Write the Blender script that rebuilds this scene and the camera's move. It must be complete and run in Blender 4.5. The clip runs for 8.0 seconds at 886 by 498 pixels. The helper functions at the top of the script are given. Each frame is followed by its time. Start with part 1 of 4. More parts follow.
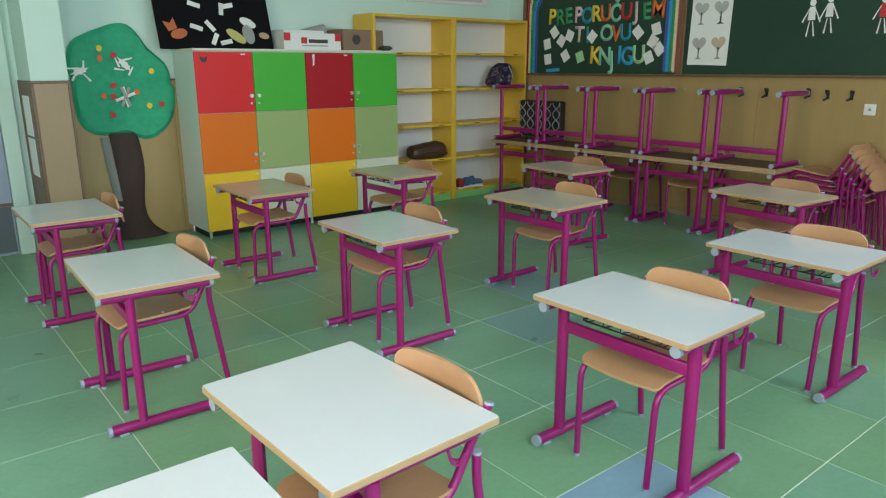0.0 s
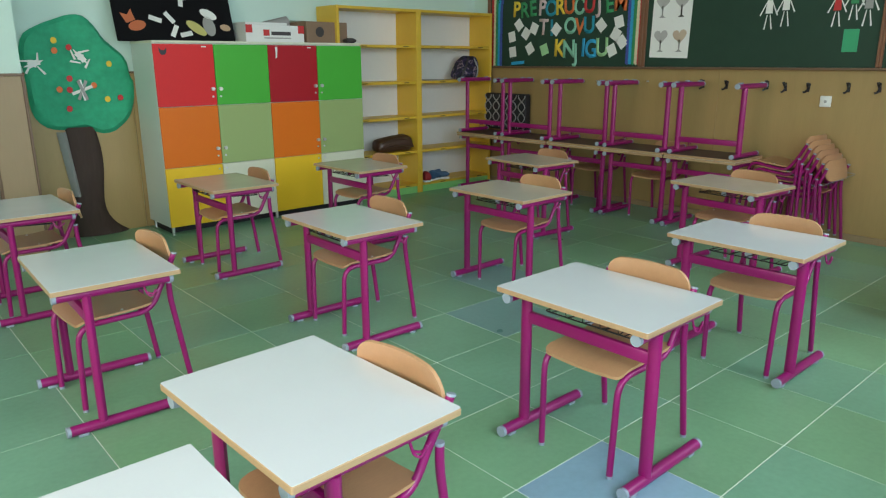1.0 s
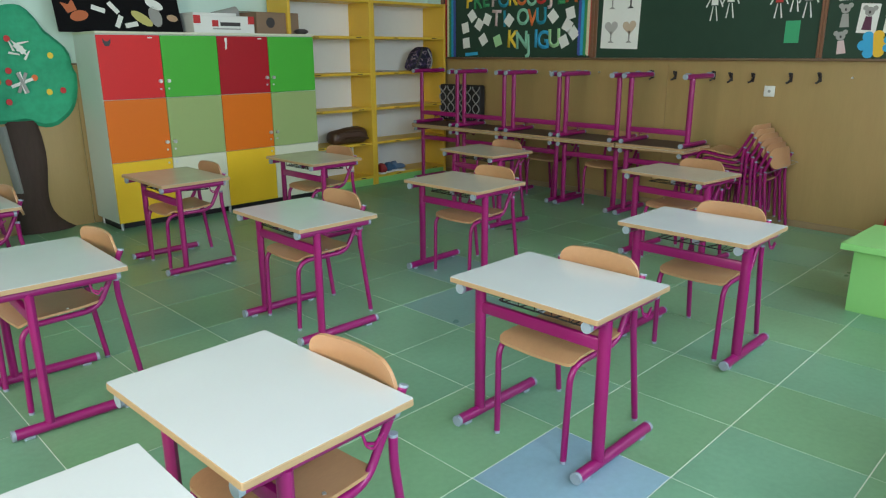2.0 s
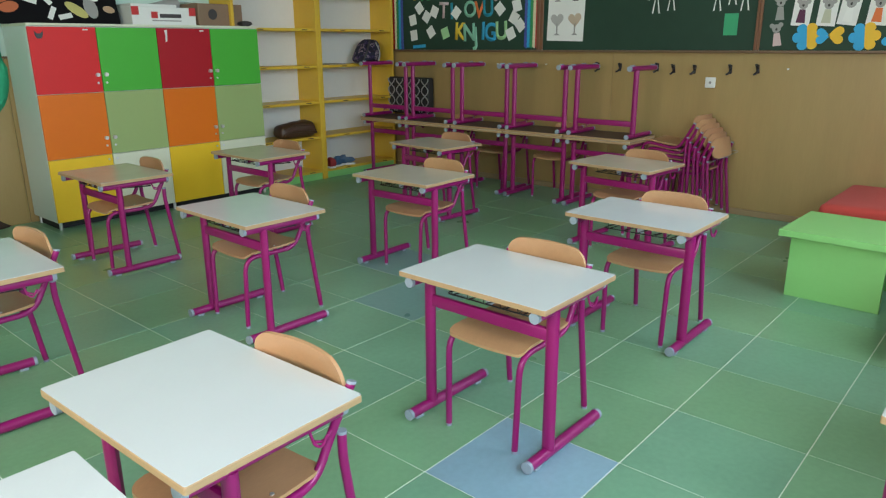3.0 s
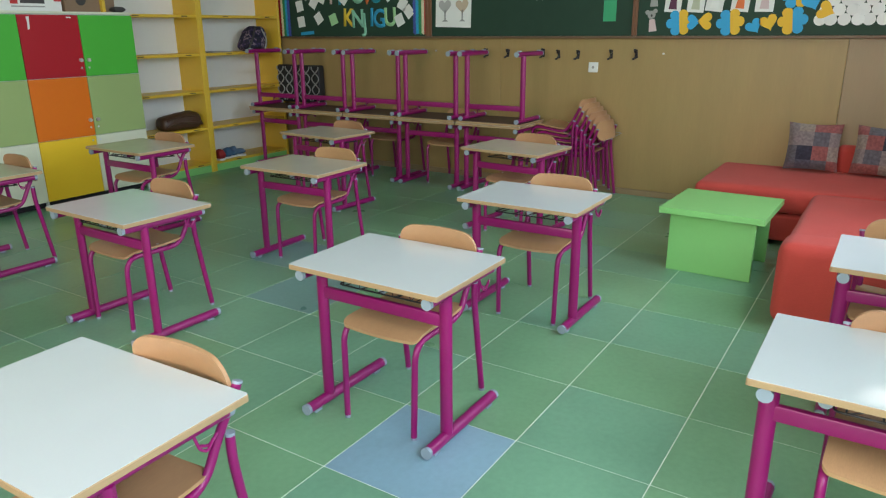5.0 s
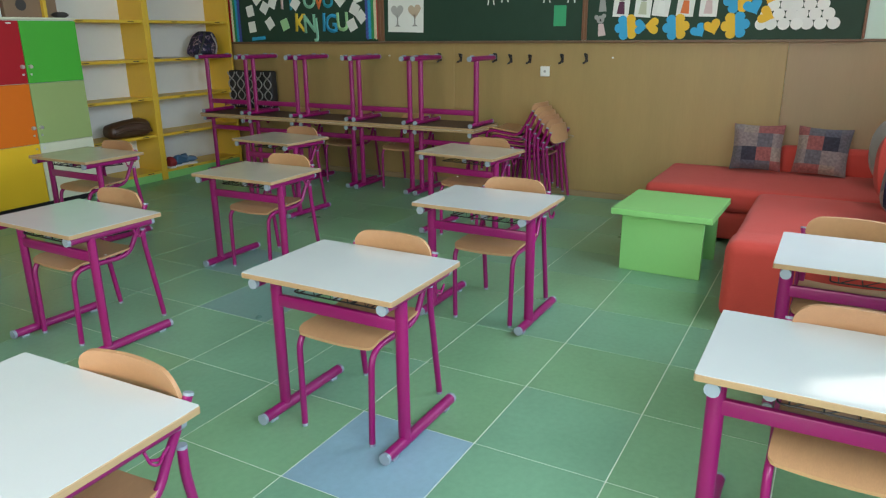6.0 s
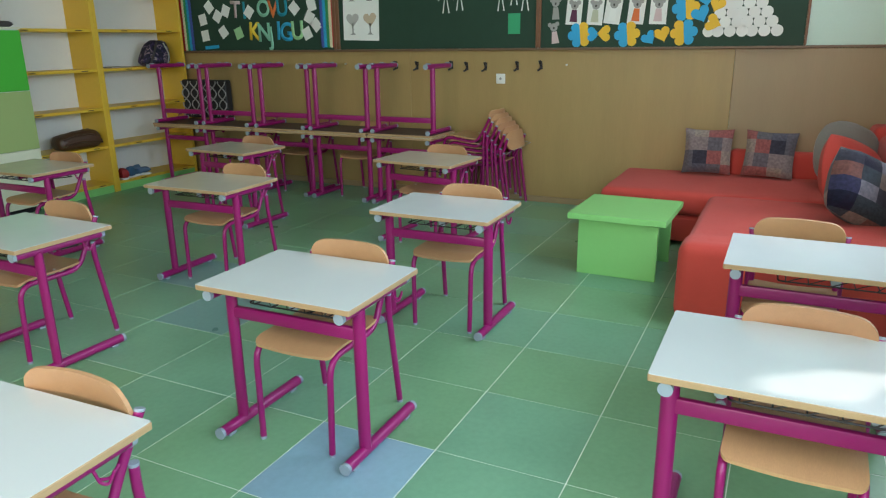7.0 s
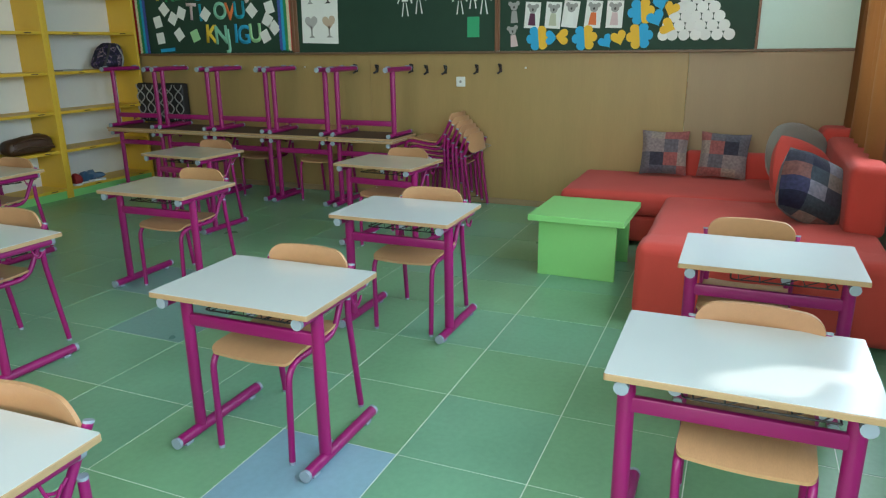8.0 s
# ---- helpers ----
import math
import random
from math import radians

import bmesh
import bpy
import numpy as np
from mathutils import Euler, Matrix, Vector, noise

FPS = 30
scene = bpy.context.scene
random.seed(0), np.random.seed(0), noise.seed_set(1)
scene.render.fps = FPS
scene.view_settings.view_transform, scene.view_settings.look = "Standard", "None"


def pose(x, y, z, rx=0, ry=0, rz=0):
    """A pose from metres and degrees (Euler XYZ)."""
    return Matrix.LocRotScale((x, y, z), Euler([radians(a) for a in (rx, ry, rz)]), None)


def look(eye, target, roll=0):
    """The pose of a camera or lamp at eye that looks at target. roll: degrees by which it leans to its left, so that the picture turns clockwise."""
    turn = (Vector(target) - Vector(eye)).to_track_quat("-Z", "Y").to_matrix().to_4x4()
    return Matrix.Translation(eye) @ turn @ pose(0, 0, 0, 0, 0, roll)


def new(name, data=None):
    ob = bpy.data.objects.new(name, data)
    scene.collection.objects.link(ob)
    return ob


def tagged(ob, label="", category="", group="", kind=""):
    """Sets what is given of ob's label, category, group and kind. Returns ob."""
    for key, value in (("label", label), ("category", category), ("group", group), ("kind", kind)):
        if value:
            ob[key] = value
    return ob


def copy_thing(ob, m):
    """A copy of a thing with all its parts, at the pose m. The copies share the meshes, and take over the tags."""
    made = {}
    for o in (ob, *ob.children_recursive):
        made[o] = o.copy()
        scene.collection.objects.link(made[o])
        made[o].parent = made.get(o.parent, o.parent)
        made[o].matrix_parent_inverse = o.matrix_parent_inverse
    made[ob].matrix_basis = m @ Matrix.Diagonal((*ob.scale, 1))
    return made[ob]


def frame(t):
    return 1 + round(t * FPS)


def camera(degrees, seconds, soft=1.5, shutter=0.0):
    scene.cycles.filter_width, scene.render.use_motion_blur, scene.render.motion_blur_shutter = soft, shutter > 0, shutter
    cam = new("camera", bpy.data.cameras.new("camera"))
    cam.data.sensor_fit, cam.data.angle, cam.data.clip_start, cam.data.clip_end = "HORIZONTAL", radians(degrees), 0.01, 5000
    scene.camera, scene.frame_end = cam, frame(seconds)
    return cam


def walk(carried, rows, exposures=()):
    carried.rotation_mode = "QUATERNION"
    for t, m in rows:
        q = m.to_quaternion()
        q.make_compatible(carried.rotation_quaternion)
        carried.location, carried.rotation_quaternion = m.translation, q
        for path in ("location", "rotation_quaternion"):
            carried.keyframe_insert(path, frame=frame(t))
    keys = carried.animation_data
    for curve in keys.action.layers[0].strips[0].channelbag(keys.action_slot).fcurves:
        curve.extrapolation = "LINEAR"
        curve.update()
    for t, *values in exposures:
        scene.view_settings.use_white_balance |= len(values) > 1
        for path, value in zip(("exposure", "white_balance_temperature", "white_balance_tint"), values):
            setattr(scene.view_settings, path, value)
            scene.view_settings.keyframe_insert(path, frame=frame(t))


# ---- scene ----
cam = camera(64.7, 8.0, 1.2)
PATH = [
    (0, (0.48, 0.306, 1.469), (1.696, 1.812, 0.966), -0.2),
    (0.5, (0.489, 0.299, 1.466), (1.733, 1.779, 0.954), -0.2),
    (1, (0.499, 0.293, 1.464), (1.779, 1.739, 0.943), -0.2),
    (1.5, (0.505, 0.281, 1.464), (1.824, 1.688, 0.931), -0.2),
    (3, (0.534, 0.265, 1.463), (1.981, 1.526, 0.899), -0.3),
    (3.5, (0.543, 0.257, 1.46), (2.031, 1.465, 0.887), -0.2),
    (4, (0.554, 0.247, 1.458), (2.084, 1.395, 0.875), -0.3),
    (4.5, (0.565, 0.241, 1.459), (2.134, 1.33, 0.865), -0.4),
    (6, (0.575, 0.218, 1.465), (2.242, 1.153, 0.876), -0.6),
    (6.5, (0.576, 0.207, 1.465), (2.273, 1.095, 0.888), -0.7),
    (7, (0.581, 0.201, 1.464), (2.304, 1.042, 0.894), -0.8),
    (7.5, (0.59, 0.194, 1.461), (2.335, 0.99, 0.896), -0.8),
    (8, (0.593, 0.182, 1.463), (2.359, 0.932, 0.9), -0.7),
]
walk(cam, [(t, look(eye, target, roll)) for t, eye, target, roll in PATH],
     exposures=[(0, 0.06, 6550, 17), (4.5, 0.06, 6550, 19), (6, 0.06, 6550, 19), (8, 0.0, 6300, 12)])

WX, WY, SY, BX, TOP = 6.785, 6.80, -0.75, -2.60, 3.30   # blackboard wall, locker wall, window wall, rear wall, ceiling

# ---- light ----
world = bpy.data.worlds.new("world")
scene.world = world
world.use_nodes = True
wn = world.node_tree.nodes
sky = wn.new("ShaderNodeTexSky")
sky.sky_type = "NISHITA"
sky.sun_disc = False
sky.sun_elevation, sky.sun_rotation = radians(38), radians(200)
world.node_tree.links.new(sky.outputs[0], wn["Background"].inputs[0])
wn["Background"].inputs[1].default_value = 0.12


def lamp(name, kind, m, energy, color, **more):
    data = bpy.data.lights.new(name, kind)
    data.energy, data.color = energy, color
    if kind == "AREA":
        data.shape, data.size, data.size_y = "RECTANGLE", more["size"], more["size_y"]
        data.spread = radians(more.get("spread", 180))
    else:
        data.angle = radians(more["angle"])
    ob = new(name, data)
    ob.matrix_world = m
    return ob


# The sun stands high to the window side and reaches only a strip along that wall.
SUN_TARGET, SUN_FROM = Vector((2.5, -0.1, 0.63)), Vector((0.05, -0.62, 1.0)).normalized()
lamp("sun", "SUN", look(SUN_TARGET + 8 * SUN_FROM, SUN_TARGET), 2.4, (1.0, 0.95, 0.86), angle=1.8)
# Sky light in the window openings along the side wall.
SKYLIGHT = (0.70, 0.88, 1.0)
for wx, wp, w, wz, wh in ((-0.55, 62, 1.4, 1.85, 1.7), (1.15, 58, 1.1, 1.85, 1.7), (3.88, 31, 1.2, 2.05, 2.0), (5.75, 88, 1.4, 2.05, 2.0)):
    lamp("window_and_fill_light", "AREA", look((wx, SY - 0.06, wz), (wx, 3.0, 1.1 if 3 < wx < 5 else 0.5)), wp, SKYLIGHT, size=w, size_y=wh, spread=118 if 3 < wx < 5 else 180)
# Warm fill lamp added behind the camera, in an opening made for it.
lamp("window_and_fill_light", "AREA", look((BX - 0.06, 1.4, 2.15), (6.7, 1.6, 1.0)), 112, (1.0, 0.925, 0.77), size=2.8, size_y=1.8, spread=150)


# ---- materials ----
def mat(name, color, rough=0.5, metal=0.0, grain=0.0, scale=40.0, bump=0.0, spot=0.0, spot_scale=3.0, stretch=(1, 1, 1), random=0.0, coat=0.0, soft=0.0, fixed=False, gloss=0.5):
    """A surface with fine grain, broad stains and relief; random varies it from piece to piece."""
    m = bpy.data.materials.new(name)
    m.use_nodes = True
    nt = m.node_tree
    b = nt.nodes["Principled BSDF"]
    b.inputs["Roughness"].default_value, b.inputs["Metallic"].default_value = rough, metal
    b.inputs["Coat Weight"].default_value = coat
    b.inputs["Specular IOR Level"].default_value = 0.15 if rough > 0.8 else gloss
    b.inputs["Sheen Weight"].default_value = soft
    co = nt.nodes.new("ShaderNodeTexCoord")
    mp = nt.nodes.new("ShaderNodeMapping")
    mp.inputs["Scale"].default_value = stretch
    where = nt.nodes.new("ShaderNodeNewGeometry").outputs["Position"] if fixed else co.outputs["Object"]
    nt.links.new(where, mp.inputs["Vector"])
    fine = nt.nodes.new("ShaderNodeTexNoise")
    fine.inputs["Scale"].default_value, fine.inputs["Detail"].default_value = scale, 5.0
    broad = nt.nodes.new("ShaderNodeTexNoise")
    broad.inputs["Scale"].default_value, broad.inputs["Detail"].default_value = spot_scale, 3.0
    nt.links.new(mp.outputs[0], fine.inputs["Vector"])
    nt.links.new(mp.outputs[0], broad.inputs["Vector"])

    def maths(op, a, bb):
        n = nt.nodes.new("ShaderNodeMath")
        n.operation = op
        for i, v in enumerate((a, bb)):
            if isinstance(v, (int, float)):
                n.inputs[i].default_value = v
            else:
                nt.links.new(v, n.inputs[i])
        return n.outputs[0]

    value = maths("ADD", 1.0 - grain / 2 - spot / 2, maths("ADD", maths("MULTIPLY", fine.outputs["Fac"], grain), maths("MULTIPLY", broad.outputs["Fac"], spot)))
    hue = nt.nodes.new("ShaderNodeHueSaturation")
    hue.inputs["Color"].default_value = (*color, 1)
    if random:
        info = nt.nodes.new("ShaderNodeObjectInfo")
        value = maths("MULTIPLY", value, maths("ADD", 1 - random / 2, maths("MULTIPLY", info.outputs["Random"], random)))
        nt.links.new(maths("ADD", 0.5 - random * 0.03, maths("MULTIPLY", info.outputs["Random"], random * 0.06)), hue.inputs["Hue"])
    nt.links.new(value, hue.inputs["Value"])
    nt.links.new(hue.outputs[0], b.inputs["Base Color"])
    nt.links.new(maths("ADD", rough - 0.06, maths("MULTIPLY", broad.outputs["Fac"], 0.12)), b.inputs["Roughness"])
    if bump:
        bn = nt.nodes.new("ShaderNodeBump")
        bn.inputs["Strength"].default_value, bn.inputs["Distance"].default_value = bump, 0.004
        nt.links.new(fine.outputs["Fac"], bn.inputs["Height"])
        nt.links.new(bn.outputs[0], b.inputs["Normal"])
    return m


MAGENTA = mat("magenta powder-coated steel", (0.29, 0.006, 0.125), 0.33, grain=0.12, scale=220, bump=0.05, spot=0.12, spot_scale=9)
CAP = mat("pale blue-grey plastic", (0.29, 0.35, 0.41), 0.5, grain=0.1, spot=0.1)
LAMINATE = mat("white laminate", (0.612, 0.645, 0.642), 0.19, grain=0.03, scale=160, spot=0.07, spot_scale=4)
CREAM = mat("cream laminate", (0.55, 0.51, 0.41), 0.2, grain=0.05, scale=140, spot=0.1, spot_scale=4)
WORN = mat("cream worn laminate", (0.52, 0.46, 0.33), 0.3, grain=0.06, scale=120, spot=0.1, spot_scale=5)
BEECH = mat("beech edge", (0.44, 0.285, 0.15), 0.42, grain=0.25, scale=30, bump=0.1, spot=0.15, stretch=(1, 4, 14))
PLY = mat("lacquered beech plywood", (0.49, 0.268, 0.135), 0.36, grain=0.22, scale=22, bump=0.06, spot=0.14, stretch=(2, 14, 14), random=0.16)
BLACK_WIRE = mat("black wire", (0.015, 0.013, 0.015), 0.4, grain=0.2)
TILE = mat("green vinyl tile", (0.190, 0.384, 0.212), 0.30, grain=0.26, scale=38, bump=0.03, spot=0.6, spot_scale=1.7, random=0.07, fixed=True)
TILE_TEAL = mat("teal vinyl tile", (0.177, 0.374, 0.238), 0.30, grain=0.26, scale=38, bump=0.03, spot=0.6, spot_scale=1.7, random=0.07, fixed=True)
TILE_BLUE = mat("pale blue vinyl tile", (0.25, 0.41, 0.50), 0.30, grain=0.2, scale=38, bump=0.03, spot=0.35, spot_scale=2.0, fixed=True)
TILE_FADED = mat("faded blue-green vinyl tile", (0.185, 0.36, 0.33), 0.30, grain=0.24, scale=38, bump=0.03, spot=0.45, spot_scale=2.0, fixed=True)
JOINT = mat("pale welded joint", (0.76, 0.82, 0.72), 0.5, grain=0.3, scale=30, spot=0.3)
MINT = mat("mint wall paint", (0.565, 0.75, 0.66), 0.6, grain=0.05, scale=90, bump=0.12, spot=0.09, spot_scale=1.4)
TAN = mat("tan painted hardboard panel", (0.38, 0.258, 0.10), 0.42, grain=0.12, scale=18, bump=0.05, spot=0.24, spot_scale=1.3, stretch=(5, 5, 0.6))
TAN_WARM = mat("sand painted hardboard panel", (0.34, 0.24, 0.13), 0.42, grain=0.1, scale=18, bump=0.05, spot=0.14, spot_scale=1.3, stretch=(5, 5, 0.6))
TRIM = mat("brown wooden trim", (0.17, 0.10, 0.055), 0.45, grain=0.3, scale=20, spot=0.2, stretch=(1, 1, 6))
FRAME_WOOD = mat("reddish brown board frame", (0.20, 0.085, 0.04), 0.42, grain=0.35, scale=14, bump=0.1, spot=0.2, stretch=(8, 8, 1))
CHALK_GREEN = mat("green chalkboard enamel", (0.024, 0.058, 0.038), 0.55, grain=0.2, scale=8, spot=0.35, spot_scale=1.5, gloss=0.22)
WHITE = mat("white painted board", (0.76, 0.78, 0.74), 0.42, grain=0.04, spot=0.07, spot_scale=2.5)
CEIL = mat("white ceiling paint", (0.60, 0.61, 0.59), 0.7, grain=0.05, scale=60, bump=0.1, spot=0.06)
LOCKER_BODY = mat("pale grey-mint melamine", (0.60, 0.68, 0.62), 0.4, grain=0.04, spot=0.06)
YELLOW_DOOR = mat("yellow melamine", (0.88, 0.55, 0.025), 0.46, grain=0.04, spot=0.06, gloss=0.3)
RED_DOOR = mat("red melamine", (0.72, 0.024, 0.024), 0.46, grain=0.04, spot=0.06, gloss=0.3)
CRIMSON = mat("crimson melamine", (0.42, 0.01, 0.018), 0.46, grain=0.04, spot=0.06, gloss=0.3)
GREEN_DOOR = mat("bright green melamine", (0.06, 0.44, 0.045), 0.46, grain=0.04, spot=0.06, gloss=0.3)
ORANGE = mat("orange melamine", (0.78, 0.17, 0.008), 0.46, grain=0.04, spot=0.06, gloss=0.3)
SAGE = mat("sage green melamine", (0.33, 0.44, 0.17), 0.46, grain=0.04, spot=0.06, gloss=0.3)
IVORY = mat("ivory melamine", (0.70, 0.72, 0.56), 0.46, grain=0.04, spot=0.06, gloss=0.3)
SHELF_YELLOW = mat("yellow shelf paint", (0.72, 0.46, 0.04), 0.4, grain=0.08, spot=0.1)
LIME = mat("lime green melamine", (0.235, 0.60, 0.19), 0.38, grain=0.04, spot=0.07)
CHROME = mat("satin chrome", (0.72, 0.72, 0.72), 0.35, metal=0.75, grain=0.1)
DARK = mat("matt black", (0.012, 0.012, 0.014), 0.6, grain=0.2)
RED_FABRIC = mat("coral red upholstery", (0.55, 0.072, 0.056), 0.9, grain=0.3, scale=260, bump=0.4, spot=0.22, spot_scale=5, soft=0.08)
GREY_FABRIC = mat("grey upholstery", (0.22, 0.21, 0.19), 0.9, grain=0.3, scale=240, bump=0.5, spot=0.15, soft=0.3)
CURTAIN = mat("brown curtain cloth", (0.24, 0.095, 0.03), 0.8, grain=0.25, scale=120, bump=0.3, spot=0.2, soft=0.2)
nt = CURTAIN.node_tree
glow_through, cloth_mix = nt.nodes.new("ShaderNodeBsdfTranslucent"), nt.nodes.new("ShaderNodeMixShader")
glow_through.inputs["Color"].default_value = (0.45, 0.20, 0.05, 1)
cloth_mix.inputs[0].default_value = 0.22
nt.links.new(nt.nodes["Principled BSDF"].outputs[0], cloth_mix.inputs[1])
nt.links.new(glow_through.outputs[0], cloth_mix.inputs[2])
nt.links.new(cloth_mix.outputs[0], nt.nodes["Material Output"].inputs["Surface"])
PAPER = mat("white paper", (0.80, 0.81, 0.77), 0.65, grain=0.05, spot=0.08, random=0.1)
CARD = mat("brown cardboard", (0.25, 0.16, 0.10), 0.7, grain=0.15, scale=60, spot=0.12)
BARK = mat("dark brown painted paper", (0.055, 0.032, 0.024), 0.8, grain=0.5, scale=16, bump=0.5, spot=0.4, stretch=(4, 1, 0.7))
CROWN = mat("green painted paper", (0.018, 0.37, 0.19), 0.75, grain=0.5, scale=20, bump=0.5, spot=0.5, spot_scale=4)
BLACK_CARD = mat("black felt board", (0.006, 0.006, 0.007), 0.85, grain=0.3, spot=0.2)
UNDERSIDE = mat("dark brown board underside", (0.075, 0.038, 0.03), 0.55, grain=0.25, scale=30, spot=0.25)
BROWN_LEATHER = mat("dark brown leather", (0.07, 0.034, 0.018), 0.42, grain=0.4, scale=40, bump=0.5, spot=0.3)
DOOR_BLUE = mat("blue-grey door paint", (0.28, 0.33, 0.42), 0.4, grain=0.05, spot=0.08)
DOOR_DARK = mat("dark grey kick plate", (0.10, 0.12, 0.13), 0.4, grain=0.08, spot=0.1)
OUTDOOR = mat("pale courtyard wall", (0.6, 0.6, 0.56), 0.8, grain=0.1, spot=0.1)


def flat(name, color, rough=0.6):
    return mat(name, color, rough, grain=0.08, spot=0.1, spot_scale=6)


# ---- mesh helpers ----
def mesh(name, bm, material, smooth=False):
    data = bpy.data.meshes.new(name)
    bm.normal_update()
    bm.to_mesh(data)
    bm.free()
    data.materials.append(material)
    if smooth:
        for p in data.polygons:
            p.use_smooth = True
        data.set_sharp_from_angle(angle=radians(40))
    return data


def part(name, bm, material, parent, label="", smooth=True):
    ob = new(name, mesh(name, bm, material, smooth))
    ob.parent = parent
    return tagged(ob, label)


def thing(name, label, category, group="", kind="", at=(0, 0, 0), turn=0.0):
    ob = new(name)
    ob.matrix_basis = pose(*at, 0, 0, turn)
    return tagged(ob, label, category, group, kind)


def solo(name, bm, material, label, category, group="", kind="", smooth=True):
    return tagged(new(name, mesh(name, bm, material, smooth)), label, category, group, kind)


def box(x0, x1, y0, y1, z0, z1, bevel=0.0, seg=1, bm=None):
    bm = bm or bmesh.new()
    m = Matrix.LocRotScale(((x0 + x1) / 2, (y0 + y1) / 2, (z0 + z1) / 2), None, (x1 - x0, y1 - y0, z1 - z0))
    made = bmesh.ops.create_cube(bm, size=1.0, matrix=m)
    if bevel:
        edges = list({e for v in made["verts"] for e in v.link_edges})
        bmesh.ops.bevel(bm, geom=edges, offset=bevel, segments=seg, affect="EDGES", profile=0.5)
    return bm


def fillet(points, radius, n=5):
    """A polyline with its inner corners rounded."""
    pts = [Vector(p) for p in points]
    out = [pts[0]]
    for a, b, c in zip(pts, pts[1:], pts[2:]):
        u, v = (a - b).normalized(), (c - b).normalized()
        r = min(radius, (a - b).length * 0.49, (c - b).length * 0.49)
        p, q = b + u * r, b + v * r
        for i in range(n + 1):
            s = i / n
            out.append(p * (1 - s) ** 2 + b * 2 * s * (1 - s) + q * s * s)
    return out + [pts[-1]]


def tube(points, r, seg=10, bm=None, flatten=1.0, cap=True):
    """A round bar along a polyline; flatten squeezes it across its first side."""
    bm = bm or bmesh.new()
    pts = [Vector(p) for p in points]
    ring, side = [], None
    for i, p in enumerate(pts):
        d = (pts[min(i + 1, len(pts) - 1)] - pts[max(i - 1, 0)]).normalized()
        if side is None:
            side = d.cross(Vector((0, 0, 1)) if abs(d.z) < 0.9 else Vector((0, 1, 0))).normalized()
        side = (side - d * side.dot(d)).normalized()
        up = d.cross(side)
        ring.append([bm.verts.new(p + side * (r * flatten * math.cos(a)) + up * (r * math.sin(a))) for a in (2 * math.pi * k / seg for k in range(seg))])
    for a, b in zip(ring, ring[1:]):
        for k in range(seg):
            bm.faces.new((a[k], a[(k + 1) % seg], b[(k + 1) % seg], b[k]))
    if cap:
        bm.faces.new(ring[0][::-1])
        bm.faces.new(ring[-1])
    return bm


def outline_slab(pts, thick, bm=None, bevel=0.0):
    """A slab from an outline in x and y, from z = 0 up."""
    bm = bm or bmesh.new()
    low = [bm.verts.new((x, y, 0)) for x, y in pts]
    high = [bm.verts.new((x, y, thick)) for x, y in pts]
    n = len(pts)
    bm.faces.new(low[::-1])
    top = bm.faces.new(high)
    for i in range(n):
        bm.faces.new((low[i], low[(i + 1) % n], high[(i + 1) % n], high[i]))
    if bevel:
        bmesh.ops.bevel(bm, geom=list(top.edges), offset=bevel, segments=1, affect="EDGES")
    return bm


def rounded(w, h, r, n=5):
    """A rounded rectangle round the origin."""
    out = []
    for cx, cy, a0 in ((w / 2 - r, h / 2 - r, 0), (r - w / 2, h / 2 - r, 90), (r - w / 2, r - h / 2, 180), (w / 2 - r, r - h / 2, 270)):
        for i in range(n + 1):
            a = radians(a0 + 90 * i / n)
            out.append((cx + r * math.cos(a), cy + r * math.sin(a)))
    return out


def moved(bm, m):
    bmesh.ops.transform(bm, matrix=m, verts=bm.verts)
    return bm


# ---- room ----
DADO = 1.375


def structure(name, bm, material, label, category="wall"):
    return solo(name, bm, material, label, category, kind="structure", smooth=False)


structure("wall_east", box(WX, WX + 0.2, SY - 0.25, WY + 0.2, -0.1, TOP), MINT, "mint green painted wall behind the chalkboards")
wall_n = structure("wall_north", box(BX - 0.2, WX, WY, WY + 0.2, -0.1, TOP), MINT, "mint green painted wall behind the lockers")
structure("wall_west", box(BX - 0.2, BX, SY - 0.25, 0.0, -0.1, TOP), MINT, "mint green painted rear wall")
structure("wall_west", box(BX - 0.2, BX, 2.8, WY, -0.1, TOP), MINT, "mint green painted rear wall")
structure("wall_west", box(BX - 0.2, BX, 0.0, 2.8, -0.1, 1.2), MINT, "mint green painted wall below the added fill opening")
structure("wall_west", box(BX - 0.2, BX, 0.0, 2.8, 3.1, TOP), MINT, "mint green painted wall above the added fill opening")
structure("wall_south", box(BX, WX, SY - 0.25, SY, -0.1, 0.95), MINT, "mint green painted wall below the windows")
for x0, x1, z0 in ((BX, 1.7, 2.75), (1.7, 3.25, 2.55), (3.25, WX, 3.1)):
    structure("wall_south", box(x0, x1, SY - 0.25, SY, z0, TOP), MINT, "mint green painted wall above the windows")
# Unseen wall pieces; their opening is sized to throw the sun patch.
for x0, x1, z0, z1 in ((1.7, 2.26, 0.95, 2.55), (2.72, 3.25, 0.95, 2.55), (2.26, 2.72, 0.95, 1.60)):
    structure("wall_south", box(x0, x1, SY - 0.25, SY, z0, z1), MINT, "unseen mint green wall round an opening added for the sun patch")
for a, b, c in ((BX, -1.3, 2.75), (0.2, 0.6, 2.75), (4.5, 4.95, 3.1), (6.5, WX, 3.1)):
    structure("wall_south", box(a, b, SY - 0.25, SY, 0.95, c), MINT, "mint green painted pier between windows")
structure("ceiling", box(BX - 0.2, WX + 0.2, SY - 0.25, WY + 0.2, TOP, TOP + 0.15), CEIL, "white painted ceiling", "ceiling")
